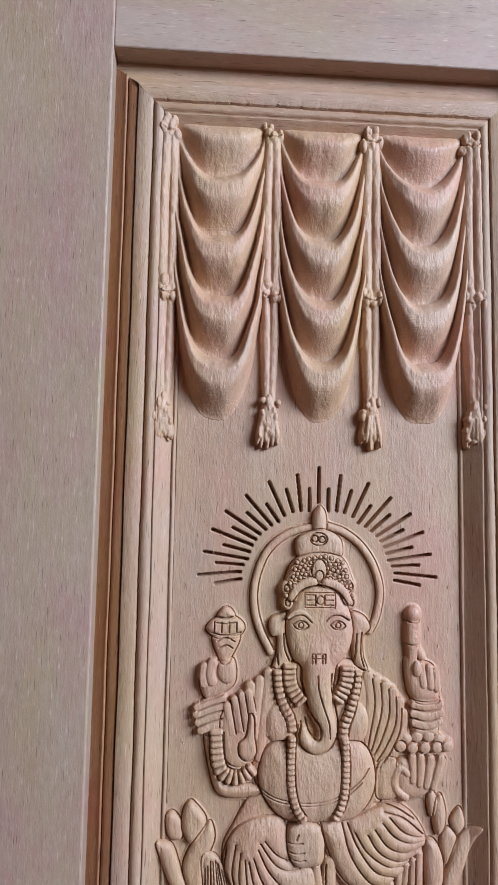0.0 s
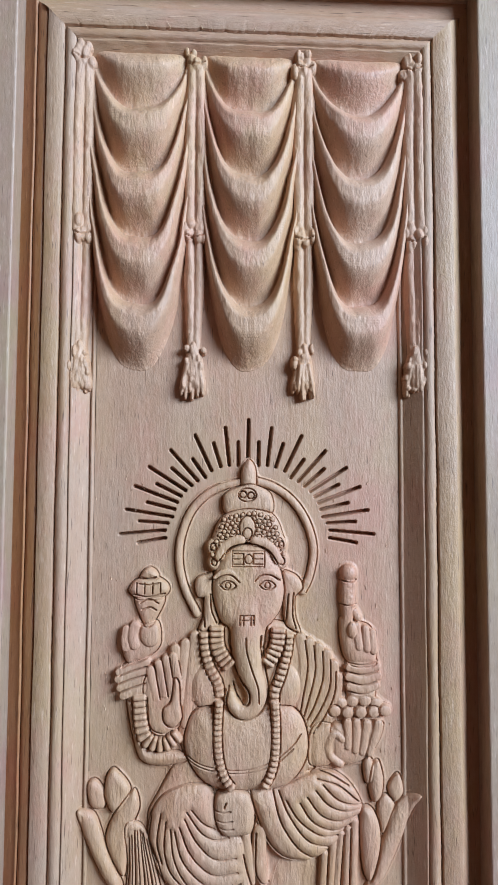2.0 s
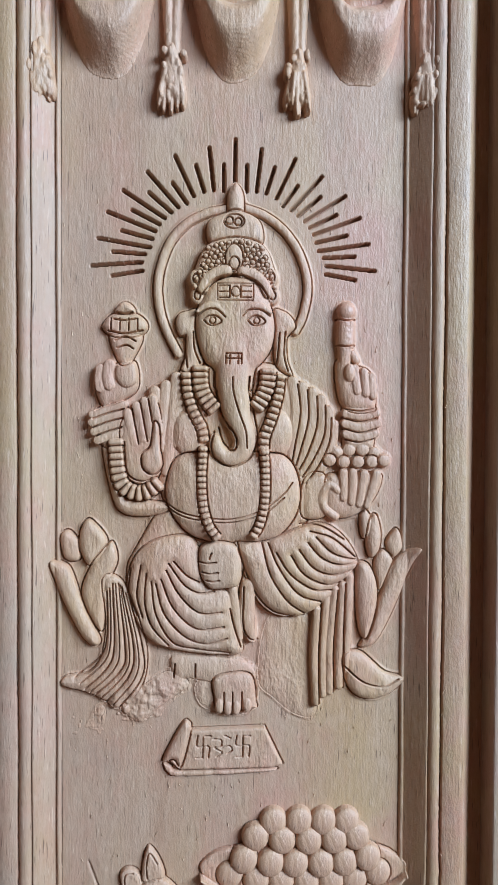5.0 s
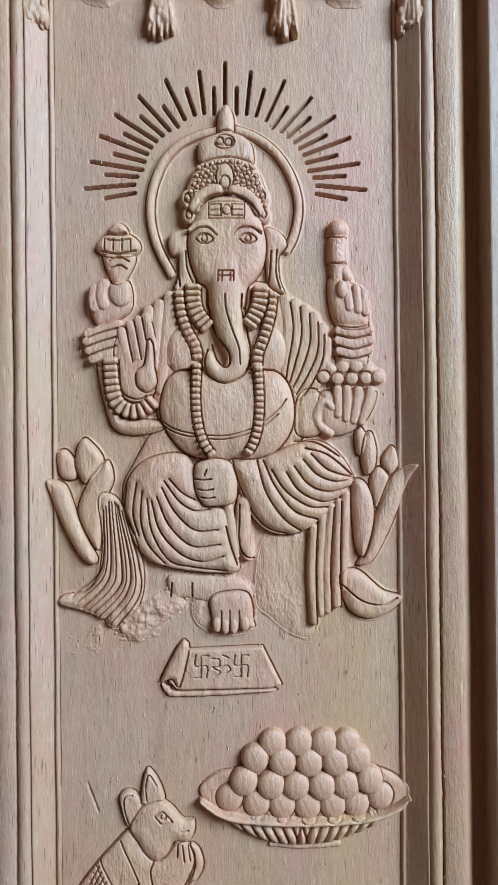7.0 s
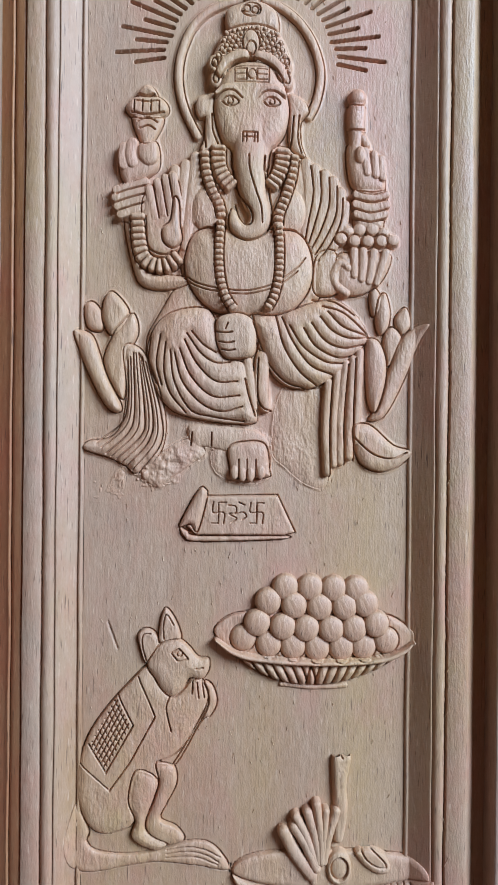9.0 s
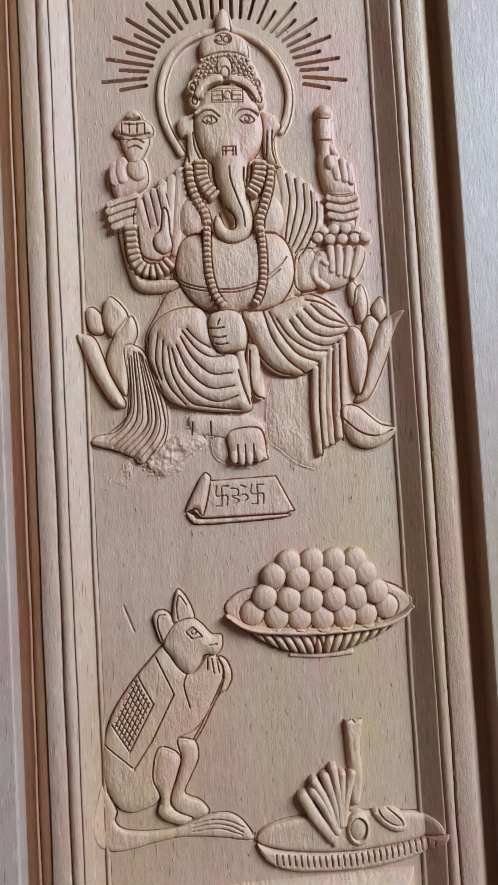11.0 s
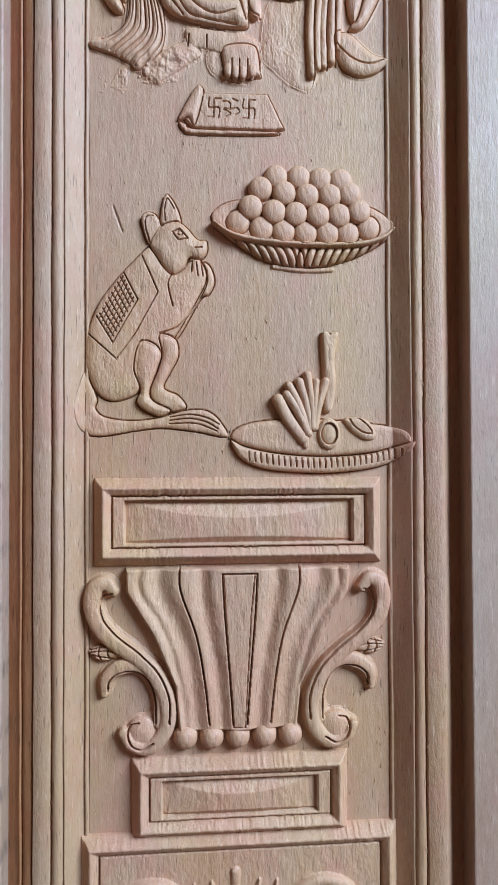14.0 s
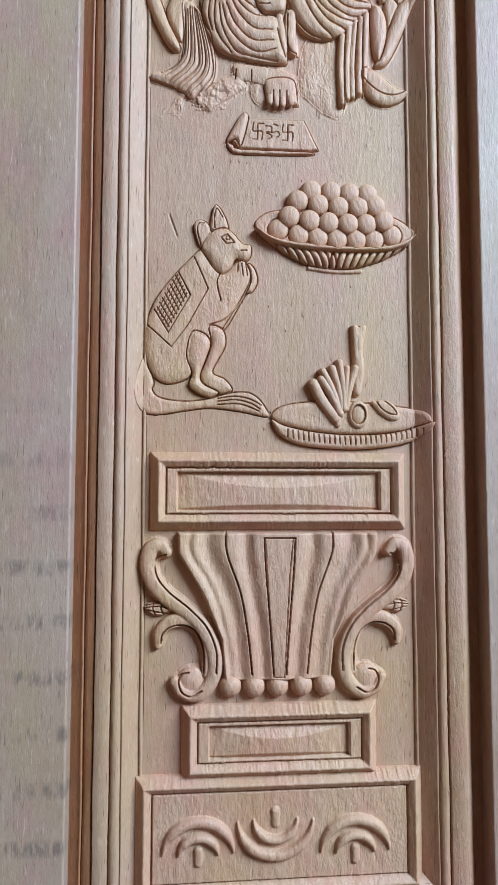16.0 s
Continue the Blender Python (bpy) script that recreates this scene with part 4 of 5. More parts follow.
    # hand on the knee
    r.body([(-28.4, 1263.3), (-22.9, 1269.6), (-8.1, 1271.3), (2.9, 1265.6), (6.4, 1248.1), (3.5, 1235.2), (-8.5, 1232.6), (-20.5, 1233.7), (-27.7, 1245.8)], 6, 9, 9)
    for line in ([(-27.6, 1255.0), (-21.2, 1254.0), (-14.7, 1254.8)], [(-25.9, 1246.7), (-19.4, 1245.6), (-13.0, 1246.5)], [(-23.2, 1240.2), (-17.7, 1239.2), (-12.1, 1240.0)], [(-18.3, 1262.2), (-20.2, 1257.6)]):
        r.cut(line, 0.8, 2.0)
    r.cut([(2.9, 1264.7), (8.2, 1248.0), (4.3, 1230.6), (6.0, 1216.7)], 0.9, 2.4)
    r.ridge([(-1.2, 1230.6), (1.4, 1209.9), (4.8, 1191.4)], (4, 5, 3), 5, 4)
    r.ridge([(11.8, 1234.1), (10.6, 1207.4), (15.0, 1191.2)], (6, 7, 4), 5, 4)
    r.cut([(-3.2, 1215.9), (0.3, 1200.7), (5.7, 1184.4)], 0.8, 2.2)
    r.cut([(8.1, 1233.3), (7.7, 1202.8), (12.2, 1191.7), (19.6, 1188.8)], 0.8, 2.2)
    # hanging sash and long leaf, right
    for line, rad in (([(69.0, 1213.4), (66.8, 1178.7), (68.6, 1137.0)], 4), ([(76.2, 1223.9), (73.3, 1178.6), (73.4, 1143.8)], 4), ([(83.2, 1230.3), (79.0, 1183.1), (79.5, 1146.0)], 4), ([(89.8, 1233.9), (87.3, 1182.9), (87.0, 1150.5)], 4), ([(95.5, 1240.4), (94.1, 1201.4), (91.8, 1164.3)], 4)):
        r.ridge(line, rad, 5.5, 2.5)
    for line in ([(72.4, 1218.4), (70.5, 1178.6), (70.9, 1133.2)], [(86.0, 1229.4), (82.7, 1183.0), (83.2, 1143.2)], [(92.1, 1234.8), (90.6, 1182.9), (91.6, 1146.7)]):
        r.cut(line, 0.9, 3.0)
    r.body([(101.2, 1249.6), (111.5, 1251.3), (118.8, 1235.4), (118.6, 1214.0), (110.8, 1189.5), (104.3, 1194.2), (100.9, 1219.8)], 8, 9, 1, line=1.6)
    r.body([(91.0, 1176.4), (106.0, 1178.0), (126.4, 1160.8), (143.3, 1154.9), (131.8, 1142.1), (114.4, 1136.9), (98.1, 1143.8), (90.8, 1162.0)], 6.5, 9, line=1.2)
    r.cut([(90.9, 1167.1), (107.6, 1152.9), (124.4, 1148.8), (137.6, 1154.1)], 0.9, 2.2)
    # flared sash, left
    r.body([(-106.2, 1241.3), (-90.8, 1239.3), (-76.6, 1208.8), (-70.5, 1181.2), (-72.5, 1157.5), (-82.7, 1141.2), (-95.5, 1134.1), (-104.5, 1140.7), (-118.1, 1147.4), (-138.8, 1154.2), (-136.0, 1161.5), (-117.9, 1164.8), (-107.8, 1177.4), (-103.9, 1204.7)], 5, 10, 1.5)
    flare = ([(-102.7, 1229.9), (-102.6, 1195.6), (-107.8, 1177.4), (-127.9, 1161.3)], [(-98.1, 1236.7), (-96.8, 1186.3), (-102.5, 1168.1), (-120.3, 1151.1)], [(-93.6, 1236.6), (-88.2, 1186.1), (-90.7, 1167.0), (-111.7, 1146.4)], [(-90.9, 1233.8), (-81.4, 1186.0), (-84.3, 1162.3), (-102.7, 1140.7)], [(-84.6, 1224.5), (-74.5, 1185.9), (-74.3, 1160.2), (-93.3, 1134.1)])
    for line in flare:
        r.cut(line, 0.6, 1.4, soft=2.2)
    for a, b in zip(flare[:-1], flare[1:]):
        r.cut((np.array(a) + np.array(b)) / 2, 0.4, 0.8)
    r.body([(-93.2, 1138.2), (-72.6, 1153.8), (-49.6, 1164.8), (-36.0, 1153.0), (-54.5, 1137.8), (-69.2, 1128.1), (-78.4, 1121.9)], 3.0, 9)
    torn = np.maximum(np.exp(-((r.X + 76) / 40) ** 2 - ((r.Z - 1140 - 0.35 * (r.X + 76)) / 14) ** 2), 0.8 * np.exp(-((r.X + 20) / 34) ** 2 - ((r.Z - 1168) / 10) ** 2))
    r.H += np.where(torn > 0.08, torn * (2.2 * np.clip(lumps(r.X, r.Z, 7), -0.3, 1) + 1.0 * np.clip(lumps(r.X, r.Z, 2.6), -0.4, 1)), 0)
    r.H = np.maximum(r.H, 0)
    # shin and foot
    r.body([(-50.4, 1175.4), (-22.0, 1175.7), (10.1, 1170.5), (18.3, 1155.6), (-3.9, 1151.4), (-31.4, 1156.6), (-47.4, 1158.8)], 3.6, 11, 0.6)
    r.cut([(-47.8, 1169.8), (-48.8, 1158.8)], 0.9, 2)
    r.cut([(-31.3, 1169.5), (-31.4, 1158.5)], 0.9, 2)
    r.body([(-16.7, 1157.2), (-3.8, 1162.5), (14.7, 1160.3), (19.0, 1138.1), (17.1, 1131.6), (-11.5, 1131.4), (-15.9, 1142.5)], 5.5, 8, 2, line=1.0)
    for x, z in TOES:
        r.ball(x, z, 3.6, 6.2, 3.4, 6)
    for x in (-8.0, -1.0, 6.6):
        r.cut([(x, 1131), (x + 0.3, 1139), (x + 0.2, 1147)], 0.5, 1.2)
    r.skirt(2.6, 3.2)
    r.rough(9, 0.35)
    r.rough(3, 0.12)
    carved("seated_figure", r, door, "carved seated elephant-headed figure in pale wood relief", scale=0.82, apron=4.0)


FLOWER = [(-99.1, 1450.2), (-99.2, 1441.0)]
SWEETS_BACK = [(83.6, 1343.6), (93.9, 1345.4), (105.1, 1345.8), (115.4, 1342.9)]
SWEETS_FRONT = [(77.9, 1337.1), (89.6, 1335.6), (101.3, 1335.6), (113.0, 1335.9), (123.3, 1336.8)]
CROWN = [(0.0, 1512.3)][0]
CURLS = [(-31.6, 1482.6), (-30.4, 1469.2), (29.3, 1484.7), (30.1, 1469.9)]
MEDAL = [(-1.1, 1499.4), (-1.1, 1494.7), (-4.9, 1529.4), (2.0, 1528.5), (-1.2, 1529.0)]
EYES = [(-18.2, 1448.9), (16.9, 1449.0)]
TOES = [(-11.4, 1136.0), (-4.5, 1134.4), (2.4, 1134.3), (11.2, 1136.4)]


# ---- mat with three raised signs ----
def prayer_mat():
    r = Relief(-66, 56, 1066, 1129, 0.5)
    r.body([(-36.4, 1115.4), (26.2, 1116.7), (42.0, 1084.0), (31.4, 1081.5), (-43.2, 1081.6), (-52.3, 1089.2)], 3.2, 3, line=1.2, corners=True)
    r.body([(-57.8, 1088.4), (-54.2, 1080.0), (-41.4, 1076.0), (27.6, 1077.9), (30.4, 1081.5), (-41.4, 1081.5), (-50.5, 1085.5)], 2.4, 2.5, line=1.0)
    r.body([(-41.9, 1121.0), (-35.5, 1120.9), (-34.6, 1113.5), (-42.2, 1085.2), (-48.6, 1090.9), (-57.8, 1088.4), (-55.8, 1096.1)], 5, 6, line=1.2)
    for line in SIGNS:
        r.cut(line, 0.55, 0.5)
    r.rough(6, 0.2)
    carved("prayer_mat", r, door, "carved little mat with a rolled edge and raised signs", apron=2.6)


SIGNS = ([(-29.1, 1110.6), (-29.2, 1101.4), (-20.1, 1101.2), (-20.2, 1092.0)], [(-24.6, 1109.6), (-24.8, 1092.1)], [(-30.3, 1092.3), (-25.7, 1092.2)], [(-23.6, 1110.0), (-18.1, 1109.9)], [(-16.3, 1107.6), (-9.9, 1106.5), (-10.0, 1101.0), (-15.5, 1100.2), (-9.1, 1096.3), (-13.7, 1092.8)], [(-10.0, 1100.0), (-3.5, 1101.7), (-0.8, 1098.0), (-4.5, 1095.3)], [(-7.1, 1110.1), (-2.5, 1108.1)],
         [(3.0, 1109.9), (2.9, 1101.6), (13.1, 1101.3), (13.0, 1092.1)], [(8.1, 1109.7), (7.9, 1092.2)], [(2.4, 1092.4), (7.5, 1092.2)], [(8.6, 1109.7), (14.1, 1109.6)])


# ---- mouse ----
def mouse():
    r = Relief(-162, -8, 782, 1026, 0.5)
    r.body([(-142.5, 853.4), (-149.0, 839.2), (-152.8, 818.5), (-146.6, 798.9), (-130.3, 793.4), (-99.6, 798.0), (-73.8, 800.9), (-42.6, 797.7), (-13.2, 792.8), (-19.6, 808.0), (-31.2, 817.3), (-45.3, 818.7), (-60.4, 815.8), (-74.9, 811.4), (-99.7, 808.4), (-125.3, 811.6), (-134.1, 819.8), (-132.6, 829.2)], 2.0, 5, line=1.4)
    r.body([(-35.2, 955.9), (-27.9, 951.9), (-24.1, 937.8), (-29.8, 925.9), (-38.2, 920.4), (-58.8, 885.1), (-70.3, 888.0), (-45.5, 920.2), (-34.1, 940.6)], 2.4, 5, line=1.2)
    r.body([(-82.8, 970.5), (-98.2, 957.3), (-116.1, 937.4), (-131.2, 916.0), (-139.7, 895.0), (-143.6, 871.5), (-140.9, 850.8), (-132.6, 833.3), (-119.3, 825.8), (-101.9, 829.7), (-92.7, 837.7), (-78.4, 862.6), (-60.9, 886.6), (-43.4, 916.0), (-32.0, 940.1), (-35.8, 955.3), (-43.7, 961.4), (-59.3, 948.2), (-72.3, 956.2)], 4.2, 14, line=1.4)
    r.body([(-75.5, 887.8), (-60.9, 884.0), (-58.2, 868.3), (-65.9, 852.4), (-71.5, 838.7), (-58.4, 831.6), (-51.1, 820.2), (-66.1, 816.2), (-79.1, 822.8), (-84.4, 835.3), (-77.3, 854.8), (-73.3, 870.6)], 3.4, 7, 0.6, line=1.4)
    r.body([(-93.5, 880.6), (-80.6, 879.3), (-73.8, 870.0), (-77.3, 856.3), (-84.4, 835.3), (-80.2, 825.9), (-65.6, 817.8), (-74.9, 811.9), (-89.4, 817.4), (-96.7, 825.7), (-93.2, 837.7), (-99.0, 856.9)], 4.4, 9, 1.0, line=1.4)
    r.body([(-84.4, 971.5), (-91.2, 987.0), (-92.3, 997.4), (-85.6, 1001.9), (-77.3, 998.0), (-72.5, 984.5)], 3.4, 5, 0.5, line=1.8)
    r.body([(-73.1, 988.7), (-74.2, 1004.5), (-69.1, 1019.4), (-59.7, 1007.7), (-55.9, 990.5)], 3.4, 5, 0.5, line=1.4)
    r.cut([(-84.4, 973.6), (-88.1, 987.1), (-87.6, 996.5), (-81.4, 997.9)], 0.6, 1.2)
    r.cut([(-70.0, 993.1), (-70.6, 1004.6), (-68.0, 1014.2), (-61.7, 1005.0)], 0.5, 1.0)
    r.body([(-84.3, 970.4), (-79.2, 981.1), (-72.0, 989.8), (-58.5, 993.0), (-49.1, 987.0), (-40.6, 977.3), (-31.7, 975.6), (-31.6, 965.0), (-37.4, 958.4), (-47.8, 959.1), (-53.0, 949.5), (-62.3, 943.3), (-70.7, 948.9), (-78.1, 960.2)], 5.4, 12, 1.0, line=1.4)
    r.cut([(-63.7, 982.3), (-56.9, 985.7), (-49.0, 977.0), (-57.9, 975.1), (-63.7, 982.3)], 0.55, 1.4, raw=True)
    r.cut(ring(*MOUSE_EYE, 2.2), 0.5, 1.4, raw=True)
    r.cut([(-42.7, 968.3), (-36.4, 969.0)], 0.8, 1.4)
    for line in ([(-41.5, 955.7), (-39.9, 942.5)], [(-37.3, 956.3), (-35.2, 942.7)], [(-45.2, 956.1), (-45.7, 946.5)], [(-52.0, 950.5), (-47.8, 956.0), (-42.6, 958.3)], [(-64.4, 944.3), (-67.5, 933.7), (-63.2, 914.4)], [(-32.0, 948.1), (-32.0, 934.9), (-43.4, 913.4), (-58.9, 895.6), (-75.5, 888.9)]):
        r.cut(line, 0.6, 1.8)
    for line in ([(-91.5, 960.7), (-83.1, 942.1), (-76.8, 927.1)], [(-76.8, 927.1), (-97.7, 888.3), (-115.0, 864.4)], [(-140.7, 888.2), (-128.4, 877.1), (-115.5, 865.4)], [(-108.4, 945.5), (-95.3, 919.7)], [(-95.3, 919.7), (-118.2, 879.4)], [(-117.7, 879.4), (-132.7, 904.0)]):
        r.cut(line, 0.6, 1.7, raw=True)
    a, b, c, d = (np.array(q) for q in MOUSE_CLOTH)
    for u in np.linspace(0.06, 0.94, 8):
        r.cut([a + (d - a) * u, b + (c - b) * u], 0.5, 1.3, raw=True)
    for u in np.linspace(0.08, 0.92, 6):
        r.cut([a + (b - a) * u, d + (c - d) * u], 0.5, 1.3, raw=True)
    for line in ([(-66.1, 811.5), (-47.9, 813.9), (-32.2, 811.0), (-20.6, 804.9)], [(-66.1, 808.4), (-47.9, 810.2), (-32.2, 806.8), (-21.7, 800.6)], [(-66.1, 805.2), (-42.6, 805.6), (-22.7, 798.5)]):
        r.cut(line, 0.6, 1.4)
    r.rough(9, 0.25)
    carved("mouse_relief", r, door, "carved sitting mouse holding food, in low relief", apron=2.6)


MOUSE_EYE = [(-56.3, 981.5)][0]
MOUSE_CLOTH = [(-109.9, 942.8), (-98.4, 919.6), (-118.7, 883.6), (-131.2, 904.1)]


# ---- bowl of sweets ----
def sweet_bowl():
    r = Relief(-34, 154, 944, 1050, 0.55)
    r.body([(-27.6, 997.7), (-21.1, 1008.5), (-0.7, 1016.1), (59.4, 1020.7), (117.7, 1014.3), (140.6, 1003.4), (147.0, 994.8), (140.3, 983.9), (110.2, 975.6), (58.9, 974.1), (8.0, 977.6), (-14.9, 984.4)], 2.6, 6, line=1.4)
    r.body([(-24.9, 990.2), (-10.3, 980.6), (12.6, 976.1), (58.9, 972.7), (110.2, 974.2), (133.7, 980.4), (144.1, 987.5), (136.5, 978.4), (112.4, 964.4), (79.6, 954.4), (49.4, 953.2), (24.0, 958.2), (1.1, 970.1)], 7, 12, 1.0, line=1.2)
    for i in range(19):
        u = i / 18
        x0, z0 = BOWL[0][0] + u * (BOWL[1][0] - BOWL[0][0]), BOWL[0][1] - 4 * math.sin(math.pi * u)
        slant = 9 if u < 0.5 else -9
        r.cut([(x0, z0), (x0 + slant * 0.6, z0 - 9), (x0 + slant * 0.9 + 14 * (0.5 - u), z0 - 21)], 0.8, 2.2, soft=1.6)
    r.ridge([(-25.8, 993.0), (-10.3, 982.4), (12.6, 976.6), (58.9, 973.2), (110.2, 974.7), (133.7, 981.3), (145.1, 990.2)], (1.2, 2.4, 2.6, 2.6, 2.4, 1.2), 6, 4.8, 0.38, False)
    r.ridge([(30.9, 953.4), (58.6, 950.5), (86.6, 951.4)], 2.2, 1.6)
    r.rough(7, 0.25)
    for row in (SWEET_1, SWEET_2, SWEET_3, SWEET_4):
        for x, z in row:
            r.cut(ring(x, z, 11.4, 11.8), 0.5, 0.6, raw=True)
    bowl = carved("sweet_bowl", r, door, "carved fluted bowl heaped with round sweets", apron=2.6)
    ball = Relief(-14, 14, -14.6, 14.6, 0.5)
    ball.ball(0, 0, 11.2, 11.6, 6.6, 0, 0.36)
    ball.rough(4, 0.2)
    me = ball.mesh("sweet")
    me.materials.append(CARVED)
    for row, lift in ((SWEET_1, 1.5), (SWEET_2, 2.4), (SWEET_3, 3.2), (SWEET_4, 0.4)):
        for x, z in row:
            ob = part("sweet", me, CARVED, bowl)
            ob.location = (x / 1000, -lift / 1000 + RNG.uniform(-0.0004, 0.0004), z / 1000)
            ob.rotation_euler = (RNG.uniform(-0.04, 0.04), RNG.uniform(-0.3, 0.3), RNG.uniform(-0.04, 0.04))


BOWL = [(-14.0, 979.8), (134.6, 977.5)]
SWEET_1 = [(33.6, 1037.6), (55.0, 1037.5), (75.4, 1036.4), (95.0, 1035.8)]
SWEET_2 = [(18.7, 1025.6), (40.9, 1022.2), (63.1, 1020.6), (84.6, 1020.9), (103.3, 1023.1)]
SWEET_3 = [(9.3, 1007.5), (31.4, 1004.0), (51.8, 1002.5), (73.2, 1001.8), (93.2, 1002.1), (112.4, 1006.1)]
SWEET_4 = [(-2.4, 994.1), (19.7, 988.8), (40.5, 986.7), (61.4, 985.1), (82.3, 985.3), (101.9, 986.1), (121.6, 991.4)]


# ---- plate of offerings ----
def offering_plate():
    r = Relief(-18, 172, 706, 892, 0.55)
    r.body([(-10.0, 791.3), (-4.8, 800.9), (15.3, 807.5), (57.9, 810.2), (112.0, 806.8), (150.3, 800.9), (159.2, 789.1), (150.4, 783.6), (123.0, 777.9), (79.6, 774.8), (36.7, 777.6), (4.8, 784.1)], 4.0, 6, line=1.2)
    r.body([(-10.0, 790.2), (4.8, 783.6), (36.7, 777.0), (79.6, 774.3), (123.0, 777.4), (155.9, 786.9), (162.5, 788.1), (155.9, 777.2), (134.0, 765.2), (95.9, 759.5), (58.2, 759.2), (20.8, 763.1), (-1.5, 773.5)], 4.5, 5, 0.6, line=1.2)
    for i in range(27):
        u = i / 26
        x = PLATE[0][0] + u * (PLATE[1][0] - PLATE[0][0])
        z = PLATE[0][1] + u * (PLATE[1][1] - PLATE[0][1]) - 7.5 * math.sin(math.pi * min(1, u * 1.05))
        r.cut([(x, z), (x + 0.4, z - 8.5)], 0.65, 1.9, raw=True)
    r.rough(7, 0.2)
    plate = carved("offering_plate", r, door, "carved low plate of offerings with a ribbed rim", apron=2.6)
    for k, (line, rad) in enumerate((([(79.3, 844.8), (71.3, 817.9), (68.7, 801.9)], 4.2), ([(70.1, 844.6), (68.6, 823.2), (67.6, 801.9)], 3.8), ([(62.0, 850.8), (65.9, 823.2), (66.6, 801.9)], 4.2), ([(54.5, 844.3), (61.1, 823.1), (64.4, 801.8)], 4.4), ([(44.4, 840.9), (53.6, 823.0), (62.3, 799.1)], 4.2), ([(42.8, 832.3), (52.5, 817.6), (62.3, 796.5)], 4.6),
                      ([(34.3, 827.9), (44.0, 809.5), (58.0, 791.1)], 5.6))):
        f = Relief(28, 100, 726, 892, 0.55)
        f.ridge(line, rad, 6.2 + 0.25 * (k % 3), 2.0 + 0.15 * k)
        carved("banana", f, plate)
    c = Relief(52, 96, 780, 892, 0.55)
    c.body([(75.3, 887.4), (79.0, 894.5), (84.5, 892.0), (92.6, 890.6), (88.9, 866.4), (90.1, 845.0), (85.9, 818.2), (77.3, 818.0), (77.1, 844.7)], 5, 5, 0.5)
    c.cut([(76.9, 891.8), (80.1, 895.1), (84.5, 889.8)], 0.7, 1.8)
    c.rough(4, 0.4)
    carved("incense_stick", c, plate, "carved upright incense stick")
    o = Relief(38, 150, 728, 812, 0.55)
    o.body(ring(*FRUIT[0], 11.5, 15.5, n=16)[:-1], 5, 6, 3.0, line=1.6)
    o.body(ring(*FRUIT[0], 7.4, 10.0, n=16)[:-1], 3, 8, 4.0, over=True, line=1.6)
    o.ridge([(62.2, 808.2), (59.1, 796.4), (60.2, 784.7)], (4, 5, 3), 4, 4)
    o.body([(95.7, 808.7), (106.5, 812.1), (120.2, 808.0), (127.3, 797.3), (125.2, 789.8), (114.8, 789.7), (103.3, 797.0)], 4.5, 6, 3.0, line=1.6)
    o.cut([(101.1, 810.9), (109.3, 811.0), (119.6, 802.6), (122.9, 796.2), (114.2, 797.2), (105.5, 803.5), (101.1, 810.9)], 0.7, 1.8)
    carved("cut_fruit", o, plate, "carved round cut fruit and leaf")


PLATE = [(6.9, 779.4), (150.4, 780.9)]
FRUIT = [(82.2, 795.7)]


# ---- pedestal: three framed blocks, a fluted urn between scrolls ----
def framed_block(name, outer, label, inside):
    (x0, z1), (x1, z0) = outer
    r = Relief(x0 - 2, x1 + 2, z0 - 2, z1 + 2, 0.8)
    s = np.minimum(np.minimum(r.X - x0, x1 - r.X), np.minimum(r.Z - z0, z1 - r.Z))
    level = np.minimum(r.Z - z0, z1 - r.Z) < np.minimum(r.X - x0, x1 - r.X)
    frayed = np.where(level, 0.9 * np.clip(lumps(r.X, r.Z * 0.1, 1.7), -0.2, 1) * np.clip(0.4 + lumps(r.X, r.Z, 30), 0, 1), 0)
    r.H = np.interp(s + frayed + 0.15 * lumps(r.X, r.Z, 6), (-1, 0, 0.6, 8.0, 9.2, 10.2, 15.6, 16.1, 17.1, 17.6, 40), (0, 0, 1.6, 10.2, 11.0, 11.0, 7.2, 2.6, 2.6, 6.4, 6.2))
    r.H[s < 0] = 0
    inside(r, s)
    r.rough(4, 0.15)
    return carved(name, r, door, label, scale=1.15)


def cushion(r, s):
    """A sunk field with a hollow, curved facet."""
    cx, cz = (r.X.min() + r.X.max()) / 2, (r.Z.min() + r.Z.max()) / 2
    w, t = (r.X.max() - r.X.min()) / 2 - 30, (r.Z.max() - r.Z.min()) / 2 - 22
    u, v = (r.X - cx) / w, (r.Z - cz) / t
    field = (np.abs(u) < 1) & (np.abs(v) < 1)
    bow = 1 - np.clip(np.abs(u), 0, 1) ** 2
    top, low = 0.98 - 0.8 * bow, -0.9 + 0.22 * bow
    past = np.maximum(np.maximum(v - top, low - v), 0) * t
    up = 1.2 + 5.6 * bow - np.where(v > top, 0.42, 0.75) * past + 0.12 * lumps(r.X, r.Z * 0.3, 2)
    r.H = np.where(field, np.maximum(up, 0.8), r.H)


def arches(r, s):
    for k, (cx, cz) in enumerate(ARCH):
        a0, a1 = (5, 175) if k != 1 else (185, 355)
        for rad, wide in ((35 if k != 1 else 38, 5.5), (19.5 if k != 1 else 22, 4.6)):
            r.ridge(ring(cx, cz, rad, rad * 0.95, a0, a1, 22), (1.0, wide, wide, wide, 1.0), 6, 5.8, low=False)
        r.ridge([(cx, cz - 6), (cx, cz + 6)], (4, 4.6), 5, 5.8)


ARCH = [(-83.5, 356.4), (-7.0, 390.9), (73.6, 352.8)]


